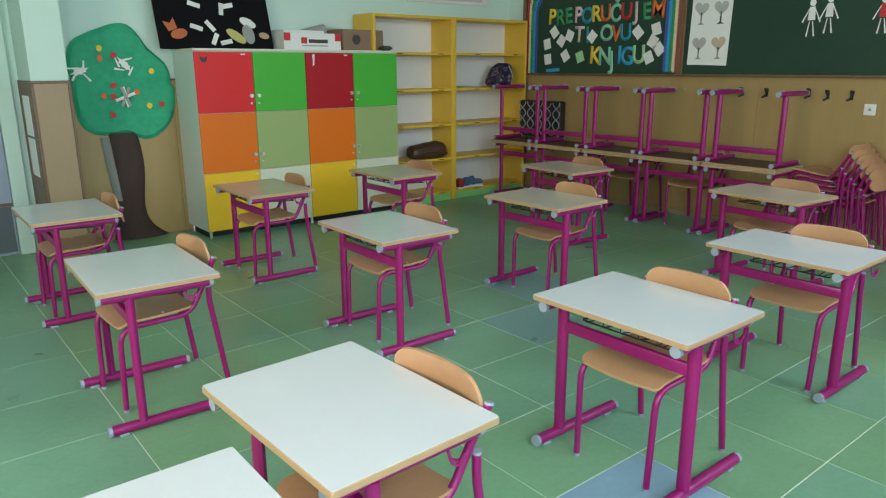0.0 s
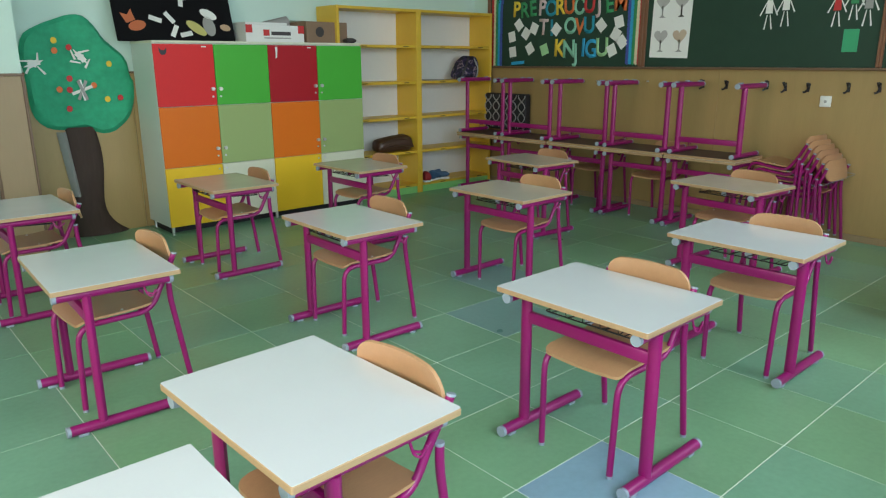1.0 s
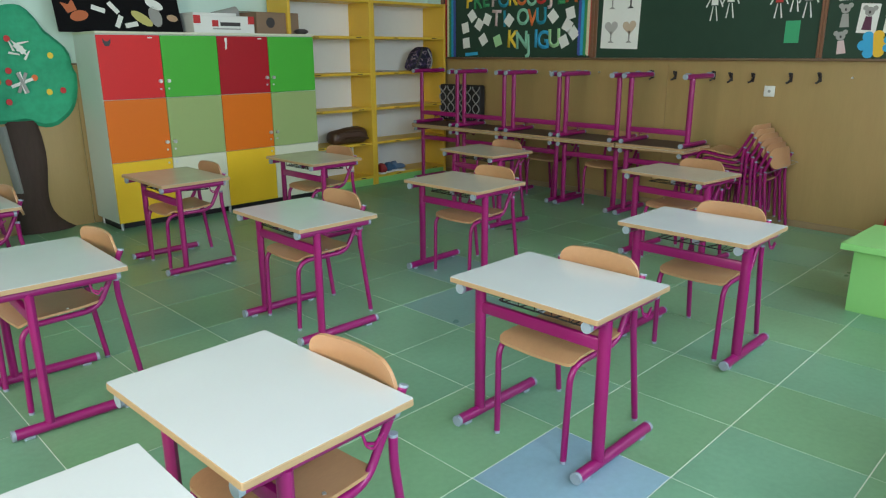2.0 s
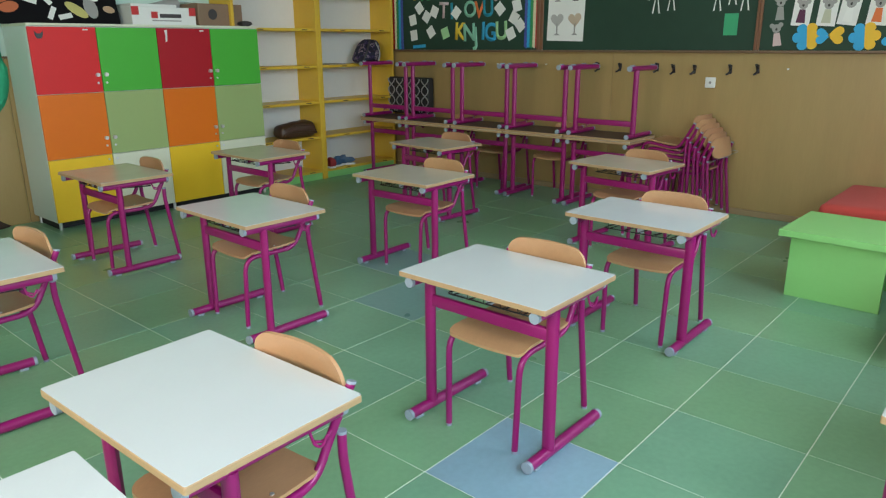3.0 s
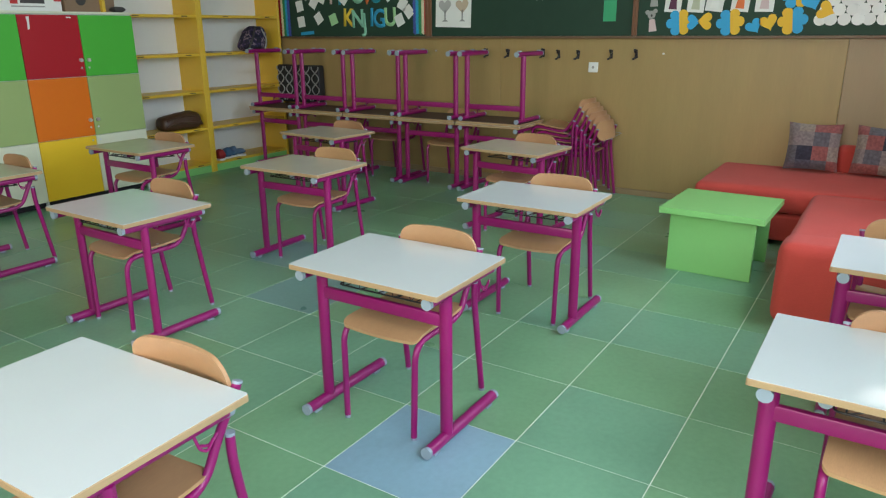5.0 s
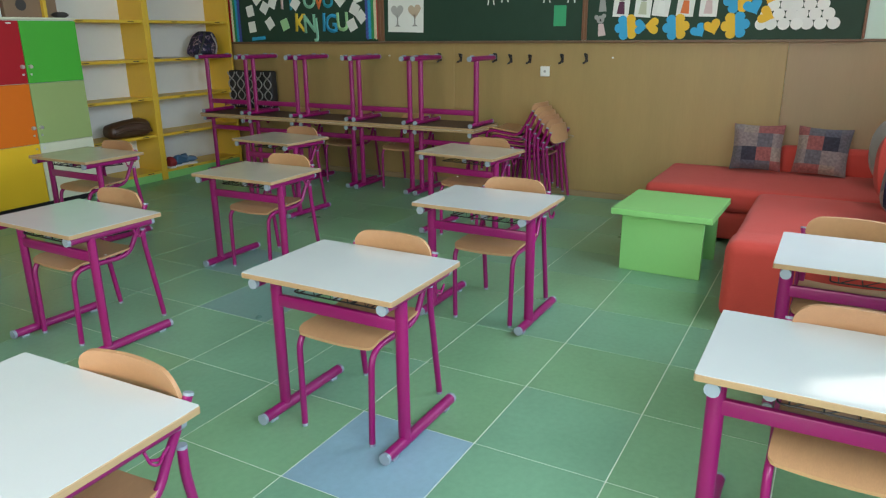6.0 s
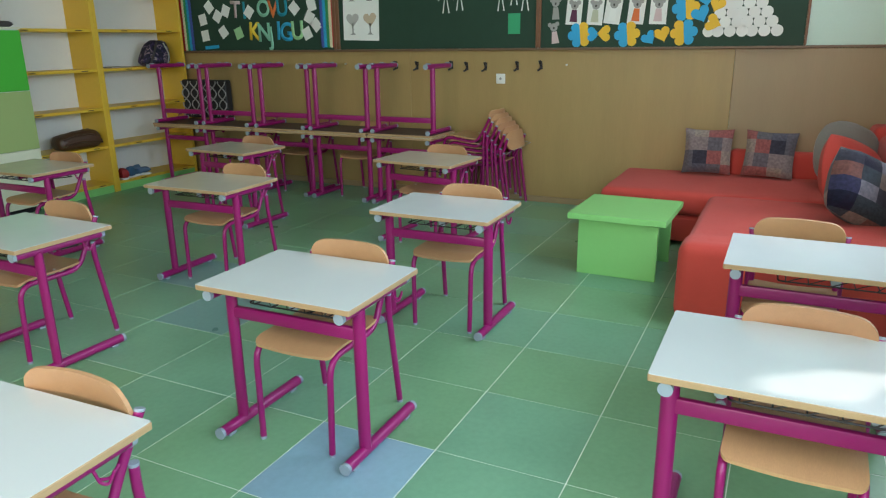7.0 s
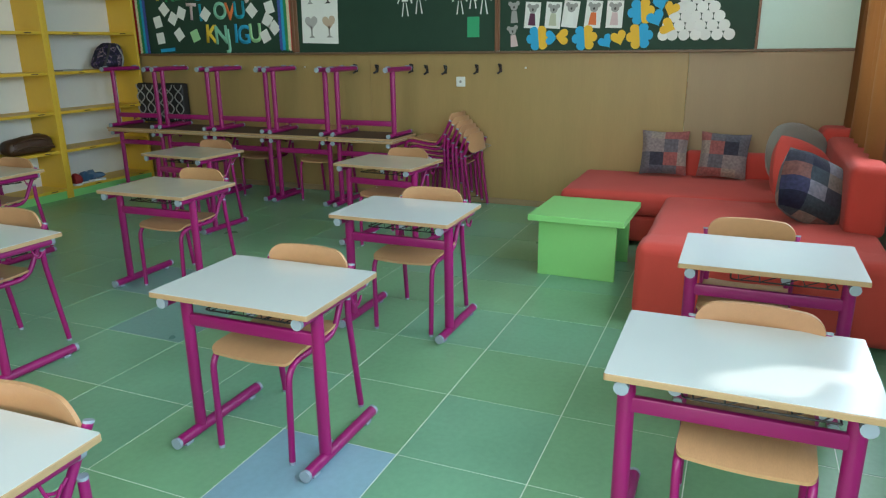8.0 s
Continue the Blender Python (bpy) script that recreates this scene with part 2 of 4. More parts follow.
structure("ground", box(-60, 60, -60, 60, -0.6, -0.2), OUTDOOR, "pale paved yard outside the windows", "ground")

# Unseen slab, added to keep direct sun out of the far windows.
structure("eave", box(2.85, WX + 0.2, SY - 1.9, SY - 0.251, 3.12, 3.28), CEIL, "unseen slab added outside the windows to block the sun", "roof")

# Floor: a bed that shows as the pale joints, with one tile object for each square.
floor = structure("floor", box(BX, WX, SY, WY, -0.1, -0.0015), JOINT, "green vinyl tile floor with pale joints", "floor")


def window_unit(name, x0, x1, z0, z1, along_x=True, at=0.0):
    w = thing(name, "white framed window letting in daylight", "window", kind="structure")
    mid = (x0 + x1) / 2
    bars = [(mid - 0.03, mid + 0.03, z0 + 0.06, z1 - 0.06)] if x1 - x0 > 0.8 else []
    for a, b, c, d in [(x0, x0 + 0.06, z0, z1), (x1 - 0.06, x1, z0, z1), (x0 + 0.06, x1 - 0.06, z0, z0 + 0.06), (x0 + 0.06, x1 - 0.06, z1 - 0.06, z1)] + bars:
        bm = box(a, b, at - 0.22, at - 0.16, c, d, 0.006) if along_x else box(at - 0.17, at - 0.11, a, b, c, d, 0.006)
        part("window_frame", bm, WHITE, w)
    return w


for a, b, c in ((-1.3, 0.2, 2.75), (0.6, 1.7, 2.75), (3.25, 4.5, 3.1), (4.95, 6.5, 3.1)):
    window_unit("window_1", a, b, 0.95, c, True, SY)
# Unseen rear frame, added round the fill lamp's opening.
window_unit("window_2", 0.0, 2.8, 1.2, 3.1, False, BX)

# Dado panels of painted hardboard with a brown cap.
panels = thing("wall_panelling", "tan painted hardboard panels along the chalkboard wall", "wall panel", kind="structure")
edges = [WY, 3.55, 0.62, SY]
for i, (b, a) in enumerate(zip(edges, edges[1:])):
    part("panel", box(WX - 0.012 - 0.004 * (i > 1), WX - 0.001, a + 0.0008, b - 0.0008, 0.055, DADO, 0.002), TAN if i < 2 else TAN_WARM, panels, smooth=False)
part("cap", box(WX - 0.022, WX - 0.001, SY + 0.001, 0.125, DADO + 0.001, DADO + 0.022, 0.003), TRIM, panels, "brown wooden cap strip")
part("skirting", box(WX - 0.02, WX - 0.001, SY + 0.001, WY - 0.02, 0.0, 0.054, 0.003), TAN_WARM, panels, "scuffed sand-coloured skirting")
panels_n = thing("wall_panelling", "tan painted hardboard panels behind the paper tree", "wall panel", kind="structure")
for a, b in ((1.70, 2.62), (2.62, 4.66)):
    part("panel", box(a + 0.0015, b - 0.0015, WY - 0.012, WY - 0.001, 0.0, DADO - 0.012, 0.002), TAN, panels_n, smooth=False)
part("cap", box(1.70, 4.66, WY - 0.022, WY - 0.001, DADO - 0.011, DADO + 0.006, 0.003), TRIM, panels_n, "brown wooden cap strip")

# Pillar at the end of the locker wall, clad like the dado.
pillar = thing("pillar", "mint painted pillar clad with sand panels below", "pillar", kind="structure")
PX0, PX1, PY = 1.44, 1.69, 6.27
part("shaft", box(PX0, PX1, PY, WY - 0.001, 0.0, TOP), MINT, pillar, smooth=False)
part("cladding", box(PX0 + 0.012, PX1 - 0.012, PY - 0.010, PY - 0.0005, 0.0, DADO - 0.012, 0.002), TAN_WARM, pillar, smooth=False)
for x0, x1 in ((PX0 - 0.008, PX0 + 0.0115), (PX1 - 0.0115, PX1 + 0.008)):
    part("edge_strip", box(x0, x1, PY - 0.014, PY - 0.0005, 0.0, DADO - 0.012, 0.002), TRIM, pillar, smooth=False)
part("cap", box(PX0 - 0.012, PX1 + 0.012, PY - 0.018, PY - 0.0005, DADO - 0.0115, DADO + 0.008, 0.002), TRIM, pillar, smooth=False)
part("side_cladding", box(PX0 - 0.010, PX0 - 0.0005, PY, WY - 0.002, 0.0, DADO + 0.008, 0.002), TRIM, pillar, smooth=False)
for z0, z1 in ((0.66, 0.95), (0.97, 1.27)):
    part("side_sheet", box(PX0 - 0.014, PX0 - 0.0105, PY + 0.12, PY + 0.38, z0, z1), PAPER, pillar, "pale sheet on the pillar side", smooth=False)
door = thing("door_1", "blue-grey door leaf in a pale frame", "door", kind="structure")
part("frame_post", box(1.27, 1.38, WY - 0.05, WY - 0.001, 0.0, 2.2, 0.004), MINT, door, smooth=False)
part("leaf", box(0.42, 1.265, WY - 0.03, WY - 0.001, 0.01, 2.15, 0.003), DOOR_BLUE, door, smooth=False)
part("kick_plate", box(0.44, 1.25, WY - 0.036, WY - 0.0305, 0.03, 0.40, 0.002), DOOR_DARK, door, smooth=False)
part("rail", box(0.42, 1.262, WY - 0.045, WY - 0.0305, 0.405, 0.43, 0.002), TRIM, door, smooth=False)

# ---- desks ----
DESK_W, DESK_D = 0.662, 0.490


def build_desk(h, label, group, top_mat=LAMINATE, rack_on=True, stubs=(-0.06,)):
    d = thing("school_desk", label, "desk", group)
    slab = moved(outline_slab(rounded(DESK_D, DESK_W, 0.007, 3), 0.0185, bevel=0.003), pose(0, 0, h - 0.02))
    part("tabletop", slab, BEECH, d, "beech-edged board", smooth=False)
    part("laminate", moved(outline_slab(rounded(DESK_D - 0.003, DESK_W - 0.003, 0.006, 3), 0.0015), pose(0, 0, h - 0.0015)), top_mat, d, "smooth white laminate writing surface", smooth=False)
    # Brown underside board; its dark colour also carries shade below the top.
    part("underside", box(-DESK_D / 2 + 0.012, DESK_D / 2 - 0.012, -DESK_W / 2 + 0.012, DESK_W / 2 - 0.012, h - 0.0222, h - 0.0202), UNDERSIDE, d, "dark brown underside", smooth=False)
    zr, yl, xl = h - 0.0405, 0.284, -0.115
    for s in (1, -1):
        rail = part("rail", tube([(-0.222, s * yl, zr), (0.205, s * yl, zr)], 0.019, 12), MAGENTA, d)
        for e, x in ((-1, -0.222), (1, 0.205)):
            part("end_cap", tube([(x, s * yl, zr), (x + e * 0.012, s * yl, zr), (x + e * 0.016, s * yl, zr)], 0.0205, 12), CAP, rail, "pale plastic end cap")
        part("leg", tube([(xl, s * yl, 0.045), (xl, s * yl, zr - 0.006)], 0.025, 12, flatten=0.72), MAGENTA, d)
        foot = part("foot", tube([(-0.240, s * yl, 0.03), (0.235, s * yl, 0.03)], 0.0215, 12), MAGENTA, d)
        for e, x in ((-1, -0.240), (1, 0.235)):
            part("end_cap", tube([(x, s * yl, 0.03), (x + e * 0.010, s * yl, 0.03), (x + e * 0.014, s * yl, 0.03)], 0.0225, 12), CAP, foot, "pale plastic end cap")
            part("glide", box(x - e * 0.045 - 0.02, x - e * 0.045 + 0.02, s * yl - 0.014, s * yl + 0.014, 0.0, 0.012, 0.002), CAP, foot, "pale plastic glide")
    part("crossbar", box(xl - 0.012, xl + 0.012, -yl + 0.01, yl - 0.01, h - 0.165, h - 0.118, 0.006, 2), MAGENTA, d)
    for y in stubs if rack_on else ():
        stub = part("stub", tube([(-0.175, y, h - 0.046), (-0.05, y, h - 0.046)], 0.017, 10), MAGENTA, d)
        part("end_cap", tube([(-0.175, y, h - 0.046), (-0.184, y, h - 0.046)], 0.018, 10), CAP, stub)
        part("plate", box(-0.17, -0.06, y - 0.012, y + 0.012, h - 0.044, h - 0.0225, 0.002), MAGENTA, stub)
    # Book rack of black wire: a flat basket frame, cross wires and a zigzag along the front.
    ya, yb = -0.235, 0.135
    loop = [(-0.19, ya, h - 0.060), (-0.19, yb, h - 0.060), (0.13, yb, h - 0.082), (0.13, ya, h - 0.082), (-0.188, ya, h - 0.060)]
    rack = rack_on and part("book_rack", tube(fillet(loop, 0.02, 3), 0.003, 6), BLACK_WIRE, d, "bent black wire book rack")
    for i in range(5 if rack_on else 0):
        y = ya + 0.03 + 0.078 * i
        wire = [(-0.19, y, h - 0.062), (0.13, y, h - 0.084), (0.16, y, h - 0.024)]
        part("wire", tube(fillet(wire, 0.012, 3), 0.0024, 6), BLACK_WIRE, rack)
    if rack_on:
        zigzag = [(-0.193, ya + 0.005, h - 0.024)]
        for i in range(5):
            zigzag += [(-0.193, ya + 0.045 + 0.074 * i, h - 0.060), (-0.193, ya + 0.05 + 0.074 * i, h - 0.030)]
        part("wire", tube(zigzag, 0.0024, 6), BLACK_WIRE, rack)
    # Bag hook at the pupil's side.
    bm = tube(fillet([(0.10, -yl - 0.012, zr - 0.012), (0.11, -yl - 0.016, zr - 0.05), (0.125, -yl - 0.024, zr - 0.06), (0.14, -yl - 0.03, zr - 0.03)], 0.02, 4), 0.004, 8)
    tube(fillet([(0.11, -yl - 0.016, zr - 0.04), (0.135, -yl - 0.02, zr - 0.052), (0.16, -yl - 0.02, zr - 0.03)], 0.02, 4), 0.004, 8, bm)
    part("bag_hook", bm, MAGENTA, d)
    return d


def plywood(w, d, r, thick, curve, nx=8, ny=10):
    """A curved plywood sheet with rounded corners: width along y, depth along x; curve(x, y) lifts it."""
    bm = outline_slab(rounded(d, w, r, 6), thick)
    for k in range(1, ny):
        y = -w / 2 + w * k / ny
        bmesh.ops.bisect_plane(bm, geom=bm.verts[:] + bm.edges[:] + bm.faces[:], plane_co=(0, y, 0), plane_no=(0, 1, 0))
    for k in range(1, nx):
        x = -d / 2 + d * k / nx
        bmesh.ops.bisect_plane(bm, geom=bm.verts[:] + bm.edges[:] + bm.faces[:], plane_co=(x, 0, 0), plane_no=(1, 0, 0))
    for v in bm.verts:
        v.co.z += curve(v.co.x, v.co.y)
    return bm


def build_chair(label, group):
    """A pupil's chair; its back is towards +x, its origin under the seat's middle."""
    c = thing("school_chair", label, "chair", group)
    dip = lambda x, y: -0.010 * math.cos(math.pi * y / 0.36) - (0.018 * max(0, (-x - 0.11) / 0.06) ** 2 if x < -0.11 else 0.0) + 0.012 * max(0, x / 0.17) ** 2
    part("seat", moved(plywood(0.345, 0.345, 0.024, 0.011, dip), pose(-0.045, 0, 0.405)), PLY, c, "curved beech plywood seat")
    for ry in (-0.148, 0.148):
        part("rivet", tube([(-0.02, ry, 0.408), (-0.02, ry, 0.4165), (-0.02, ry, 0.417)], 0.006, 8), CHROME, c, "small steel rivet")
    bow = lambda x, y: 0.03 * (y / 0.18) ** 2
    back = moved(plywood(0.362, 0.165, 0.06, 0.011, bow), pose(0.240, 0, 0.616, 0, -102, 0))
    part("backrest", back, PLY, c, "curved beech plywood backrest")
    for s in (1, -1):
        y = s * 0.165
        path = fillet([(-0.225, s * 0.158, 0.012), (-0.215, y, 0.385), (0.100, y, 0.385), (0.160, y, 0.50), (0.216, s * 0.190, 0.630)], 0.075, 6)
        side = part("side_frame", tube(path, 0.0125, 10), MAGENTA, c)
        part("end_cap", tube([(0.216, s * 0.190, 0.630), (0.218, s * 0.190, 0.637)], 0.0132, 10), CAP, side)
        part("glide", tube([(-0.225, s * 0.158, 0.0), (-0.225, s * 0.158, 0.013)], 0.0120, 10), CAP, side)
        leg = part("rear_leg", tube(fillet([(0.182, s * 0.183, 0.500), (0.182, s * 0.183, 0.43), (0.240, s * 0.188, 0.012)], 0.06, 4), 0.0130, 10), MAGENTA, c)
        part("end_cap", tube([(0.182, s * 0.183, 0.500), (0.182, s * 0.183, 0.509)], 0.0137, 10), CAP, leg)
        part("glide", tube([(0.240, s * 0.188, 0.0), (0.240, s * 0.188, 0.013)], 0.0124, 10), CAP, leg)
    part("crossbar", tube([(0.07, -0.165, 0.385), (0.07, 0.165, 0.385)], 0.009, 8), MAGENTA, c)
    part("crossbar", tube([(-0.15, -0.165, 0.387), (-0.15, 0.165, 0.387)], 0.009, 8), MAGENTA, c)
    return c


desk = build_desk(0.630, "single school desk, white top on magenta steel legs", "single desks in rows")
chair = build_chair("small beech plywood chair on magenta tubes, tucked under a desk", "chairs at the desks")
# centre x, centre y and turn of each desk, then of its chair
ROWS_OF_DESKS = [
    (1.324, 1.766, 2.0, 1.377, 1.690, 2.0),
    (2.587, 1.737, 0.3, 2.648, 1.727, 0.8),
    (3.830, 1.762, 0.2, 3.893, 1.726, 1.3),
    (5.208, 2.573, -5.0, 5.248, 2.553, -7.0),
    (1.297, 3.442, -2.0, 1.374, 3.540, 3.0),
    (2.599, 3.426, -0.8, 2.706, 3.500, -1.5),
    (3.886, 3.446, 1.2, 3.977, 3.430, 0.0),
    (5.123, 4.349, -4.0, 5.170, 4.329, -4.0),
    (1.324, 5.027, 0.0, 1.390, 5.060, 1.0),
    (2.630, 5.055, 0.0, 2.700, 5.075, -2.0),
    (3.830, 5.097, 0.5, 3.890, 5.085, 0.5),
    (2.535, 0.120, 0.0, 2.569, 0.080, -2.0),
    (3.596, 0.025, 0.0, 3.715, 0.100, -2.0),
]
cream_desk = build_desk(0.630, "single school desk, cream-tinted top on magenta steel legs", "single desks in rows", CREAM)
front_desk = build_desk(0.630, "single school desk by the window, two brackets under the top", "single desks in rows", LAMINATE, True, (0.153, -0.20))
used = set()
for i, (x, y, a, cx, cy, ca) in enumerate(ROWS_OF_DESKS):
    kind = front_desk if i == 11 else cream_desk if i in (3, 6, 7, 9, 10) else desk
    for ob, m in ((kind, pose(x, y, 0, 0, 0, a)), (chair, pose(cx, cy, 0, 0, 0, ca))):
        if ob.name in used:
            copy_thing(ob, m)
        else:
            ob.matrix_basis = m
            used.add(ob.name)
copy_thing(desk, pose(0.760, 1.402, 0, 0, 0, -0.5))

# Spare desks along the chalkboard wall, the upper ones upside down on the lower ones.
spare = build_desk(0.640, "spare school desk, cream top on magenta steel legs", "stacked spare desks", WORN, False)
for i, y in enumerate((3.316, 3.996, 4.66, 5.35, 6.015)):
    m = pose(6.325, y, 0, 0, 0, (0, 1.0, -0.6, 0.4, -0.5)[i])
    if i:
        copy_thing(spare, m)
    else:
        spare.matrix_basis = m
    up = copy_thing(spare, pose(6.325 + (0.01, -0.006, 0.004, 0.0, -0.008)[i], y, 1.281, 180, 0, 0))
    tagged(up, "spare school desk upside down on another, magenta legs in the air", "desk", "stacked spare desks")
for x, y in ((6.50, 4.63), (6.50, 3.93), (6.49, 5.33)):
    tagged(copy_thing(chair, pose(x, y, 0, 0, 0, 1)), "beech plywood chair on magenta tubes under the stacked desks", "chair", "chairs under the spare desks")
for i in range(6):
    tagged(copy_thing(chair, pose(6.55, 2.575 + 0.052 * i, 0.043 * i, 0, 1.6 * i, -94 + (0, 1, -1, 0.5, -0.5, 1.5)[i])), "beech plywood chair on magenta tubes in a nested stack", "chair", "stack of chairs")

cord = fillet([(6.345, 2.68, 0.59), (6.345, 2.43, 0.48), (6.36, 2.29, 0.55), (6.74, 2.29, 0.56), (6.745, 2.66, 0.60), (6.36, 2.69, 0.592)], 0.02, 3)
solo("cord", tube(cord, 0.0017, 6), CAP, "thin white cord tied round the stack of chairs", "cord")

# ---- lockers ----
lockers = thing("locker_cabinet", "pale locker cabinet with twelve coloured doors on short legs", "lockers")
LX0, LX1, LY, LZ0, LZ1 = 2.65, 4.705, 6.27, 0.065, 1.605
part("body", box(LX0, LX1, LY + 0.02, WY - 0.025, LZ0, LZ1 + 0.005, 0.002), LOCKER_BODY, lockers, smooth=False)
part("top_board", box(LX0 - 0.004, LX1 + 0.004, LY - 0.004, WY - 0.024, LZ1 + 0.0055, LZ1 + 0.025, 0.003), IVORY, lockers, smooth=False)
# The deep shade between the legs is made as a set-back black block.
part("plinth", box(LX0 + 0.03, LX1 - 0.03, LY + 0.10, WY - 0.03, 0.0, LZ0 - 0.0005), DARK, lockers, "black block standing in for the shade under the lockers", smooth=False)
colours = ((YELLOW_DOOR, IVORY, YELLOW_DOOR, IVORY), (ORANGE, SAGE, ORANGE, SAGE), (RED_DOOR, GREEN_DOOR, CRIMSON, GREEN_DOOR))
cw, rh = (LX1 - LX0) / 4, (LZ1 - LZ0) / 3
for r in range(3):
    for c in range(4):
        x0, z0 = LX0 + c * cw, LZ0 + r * rh
        door = part("door", box(x0 + 0.0025, x0 + cw - 0.0025, LY, LY + 0.019, z0 + 0.0025, z0 + rh - 0.0025, 0.0015), colours[r][c], lockers, smooth=False)
        hx = x0 + (cw - 0.035 if c % 2 == 0 else 0.035)
        hz = z0 + (0.14 if r else rh - 0.04)
        if r:
            part("knob", tube([(hx, LY, hz), (hx, LY - 0.018, hz), (hx, LY - 0.022, hz)], 0.016, 12), CHROME, door, "round chrome knob")
        part("lock", tube([(hx, LY, hz - (0.065 if r else 0)), (hx, LY - 0.006, hz - (0.065 if r else 0))], 0.009, 10), CHROME, door, "small chrome lock")
for c, z in ((0, 1.545), (2, 1.56)):
    x0 = LX0 + c * cw + 0.05
    if c == 0:
        ears = [(-0.032, 0.03), (-0.03, -0.004), (-0.016, -0.03), (0.016, -0.03), (0.03, -0.004), (0.032, 0.03), (0.014, 0.008), (-0.014, 0.008)]
        part("sticker", moved(outline_slab(ears, 0.0015), Matrix.Translation((x0 + 0.03, LY - 0.0003, z)) @ pose(0, 0, 0, 90, 0, 0)), BLACK_WIRE, lockers, "small dark sticker with two points", smooth=False)
    else:
        torn = [(-0.010, -0.055), (0.006, -0.048), (0.011, 0.0), (0.014, 0.05), (-0.012, 0.046), (-0.006, 0.0)]
        part("sticker", moved(outline_slab(torn, 0.0015), Matrix.Translation((x0 + 0.035, LY - 0.0003, z - 0.02)) @ pose(0, 0, 0, 90, 0, 0)), WHITE, lockers, "torn white paper strip", smooth=False)
    part("label_strip", box(x0 + 0.36, x0 + 0.40, LY - 0.0022, LY - 0.0002, 1.578, 1.588), WHITE, lockers, smooth=False)
for x in (LX0 + 0.03, LX0 + 1.035, LX1 - 0.03):
    for y in (LY + 0.04, WY - 0.08):
        part("leg", tube([(x, y, 0), (x, y, LZ0)], 0.014, 10), CHROME, lockers)

# ---- shelves ----
shelf = thing("bookcase", "yellow bookcase with white back and nearly empty shelves", "bookcase")
SX0, SX1, SF, SB, SH = 4.52, 6.70, 6.405, 6.775, 1.995
part("back", box(SX0 + 0.01, SX1 - 0.01, SB - 0.012, SB - 0.001, 0.05, SH - 0.01), WHITE, shelf, "white back board", smooth=False)
for x0, x1 in ((SX0, SX0 + 0.03), (5.535, 5.5695), (5.5705, 5.605), (SX1 - 0.03, SX1)):
    part("upright", box(x0, x1, SF, SB, 0.0, SH, 0.002), SHELF_YELLOW, shelf, smooth=False)
for x0, x1 in ((SX0 + 0.03, 5.535), (5.605, SX1 - 0.03)):
    for z in (0.075, 0.455, 0.835, 1.215, 1.595, SH - 0.03):
        board = part("shelf", box(x0 + 0.0005, x1 - 0.0005, SF + (0 if z > SH - 0.1 else 0.012), SB - 0.0125, z, z + 0.028, 0.002), SHELF_YELLOW, shelf, smooth=False)
        for u in (0.30, 0.86) if z < SH - 0.1 else ():
            px = x0 + (x1 - x0) * u
            part("slot", box(px - 0.035, px + 0.035, SF + 0.0105, SF + 0.0118, z + 0.009, z + 0.017), DARK, board, "narrow dark slot", smooth=False)
    part("plinth", box(x0 + 0.0005, x1 - 0.0005, SF + 0.012, SF + 0.03, 0.0, 0.0745, 0.002), LIME, shelf, "lime green plinth", smooth=False)

# ---- table and sofa ----
table = thing("low_table", "lime green melamine low table with panel legs", "table")
part("tabletop", box(-0.31, 0.31, -0.305, 0.305, 0.372, 0.41, 0.002), LIME, table, smooth=False)
part("side_panel", box(-0.245, -0.215, -0.25, 0.25, 0.0, 0.3715, 0.002), LIME, table, smooth=False)
part("side_panel", box(0.215, 0.245, -0.25, 0.25, 0.0, 0.3715, 0.002), LIME, table, smooth=False)
part("middle_panel", box(-0.2145, 0.2145, -0.015, 0.015, 0.06, 0.3715, 0.002), LIME, table, smooth=False)
table.matrix_basis = pose(5.115, 1.07, 0, 0, 0, -1.5)


def cushion(x0, x1, y0, y1, z0, z1, r=0.05, swell=0.0):
    """An upholstered block with soft edges and a slight swell on top."""
    bm = box(x0, x1, y0, y1, z0, z1, r, 4)
    for k in range(1, 8):
        for axis, lo, hi in ((0, x0, x1), (1, y0, y1)):
            co, no = [0, 0, 0], [0, 0, 0]
            co[axis], no[axis] = lo + (hi - lo) * k / 8, 1
            bmesh.ops.bisect_plane(bm, geom=bm.verts[:] + bm.edges[:] + bm.faces[:], plane_co=co, plane_no=no)
    for v in bm.verts:
        u, w = (v.co.x - x0) / (x1 - x0), (v.co.y - y0) / (y1 - y0)
        puff = math.sin(math.pi * min(max(u, 0), 1)) * math.sin(math.pi * min(max(w, 0), 1))
        if v.co.z > (z0 + z1) / 2:
            v.co.z += swell * puff + 0.006 * noise.noise(v.co * 4)
        v.co.x += 0.004 * noise.noise(v.co * 5 + Vector((7, 0, 0)))
        v.co.y += 0.004 * noise.noise(v.co * 5 + Vector((0, 9, 0)))
    return bm


sofa = thing("corner_sofa", "coral red upholstered corner sofa with a chaise", "sofa")
part("arm", cushion(4.20, 4.47, -0.62, 0.63, 0.03, 0.455, 0.06, 0.006), RED_FABRIC, sofa)
part("seat_base", cushion(4.48, 5.72, -0.62, 0.61, 0.03, 0.225, 0.03), RED_FABRIC, sofa)
part("seat", cushion(4.475, 5.735, -0.60, 0.63, 0.23, 0.405, 0.05, 0.012), RED_FABRIC, sofa)
part("chaise_base", cushion(5.76, 6.70, -0.60, 1.38, 0.03, 0.225, 0.03), RED_FABRIC, sofa)
part("chaise", cushion(5.745, 6.70, -0.60, 1.40, 0.23, 0.400, 0.05, 0.012), RED_FABRIC, sofa)
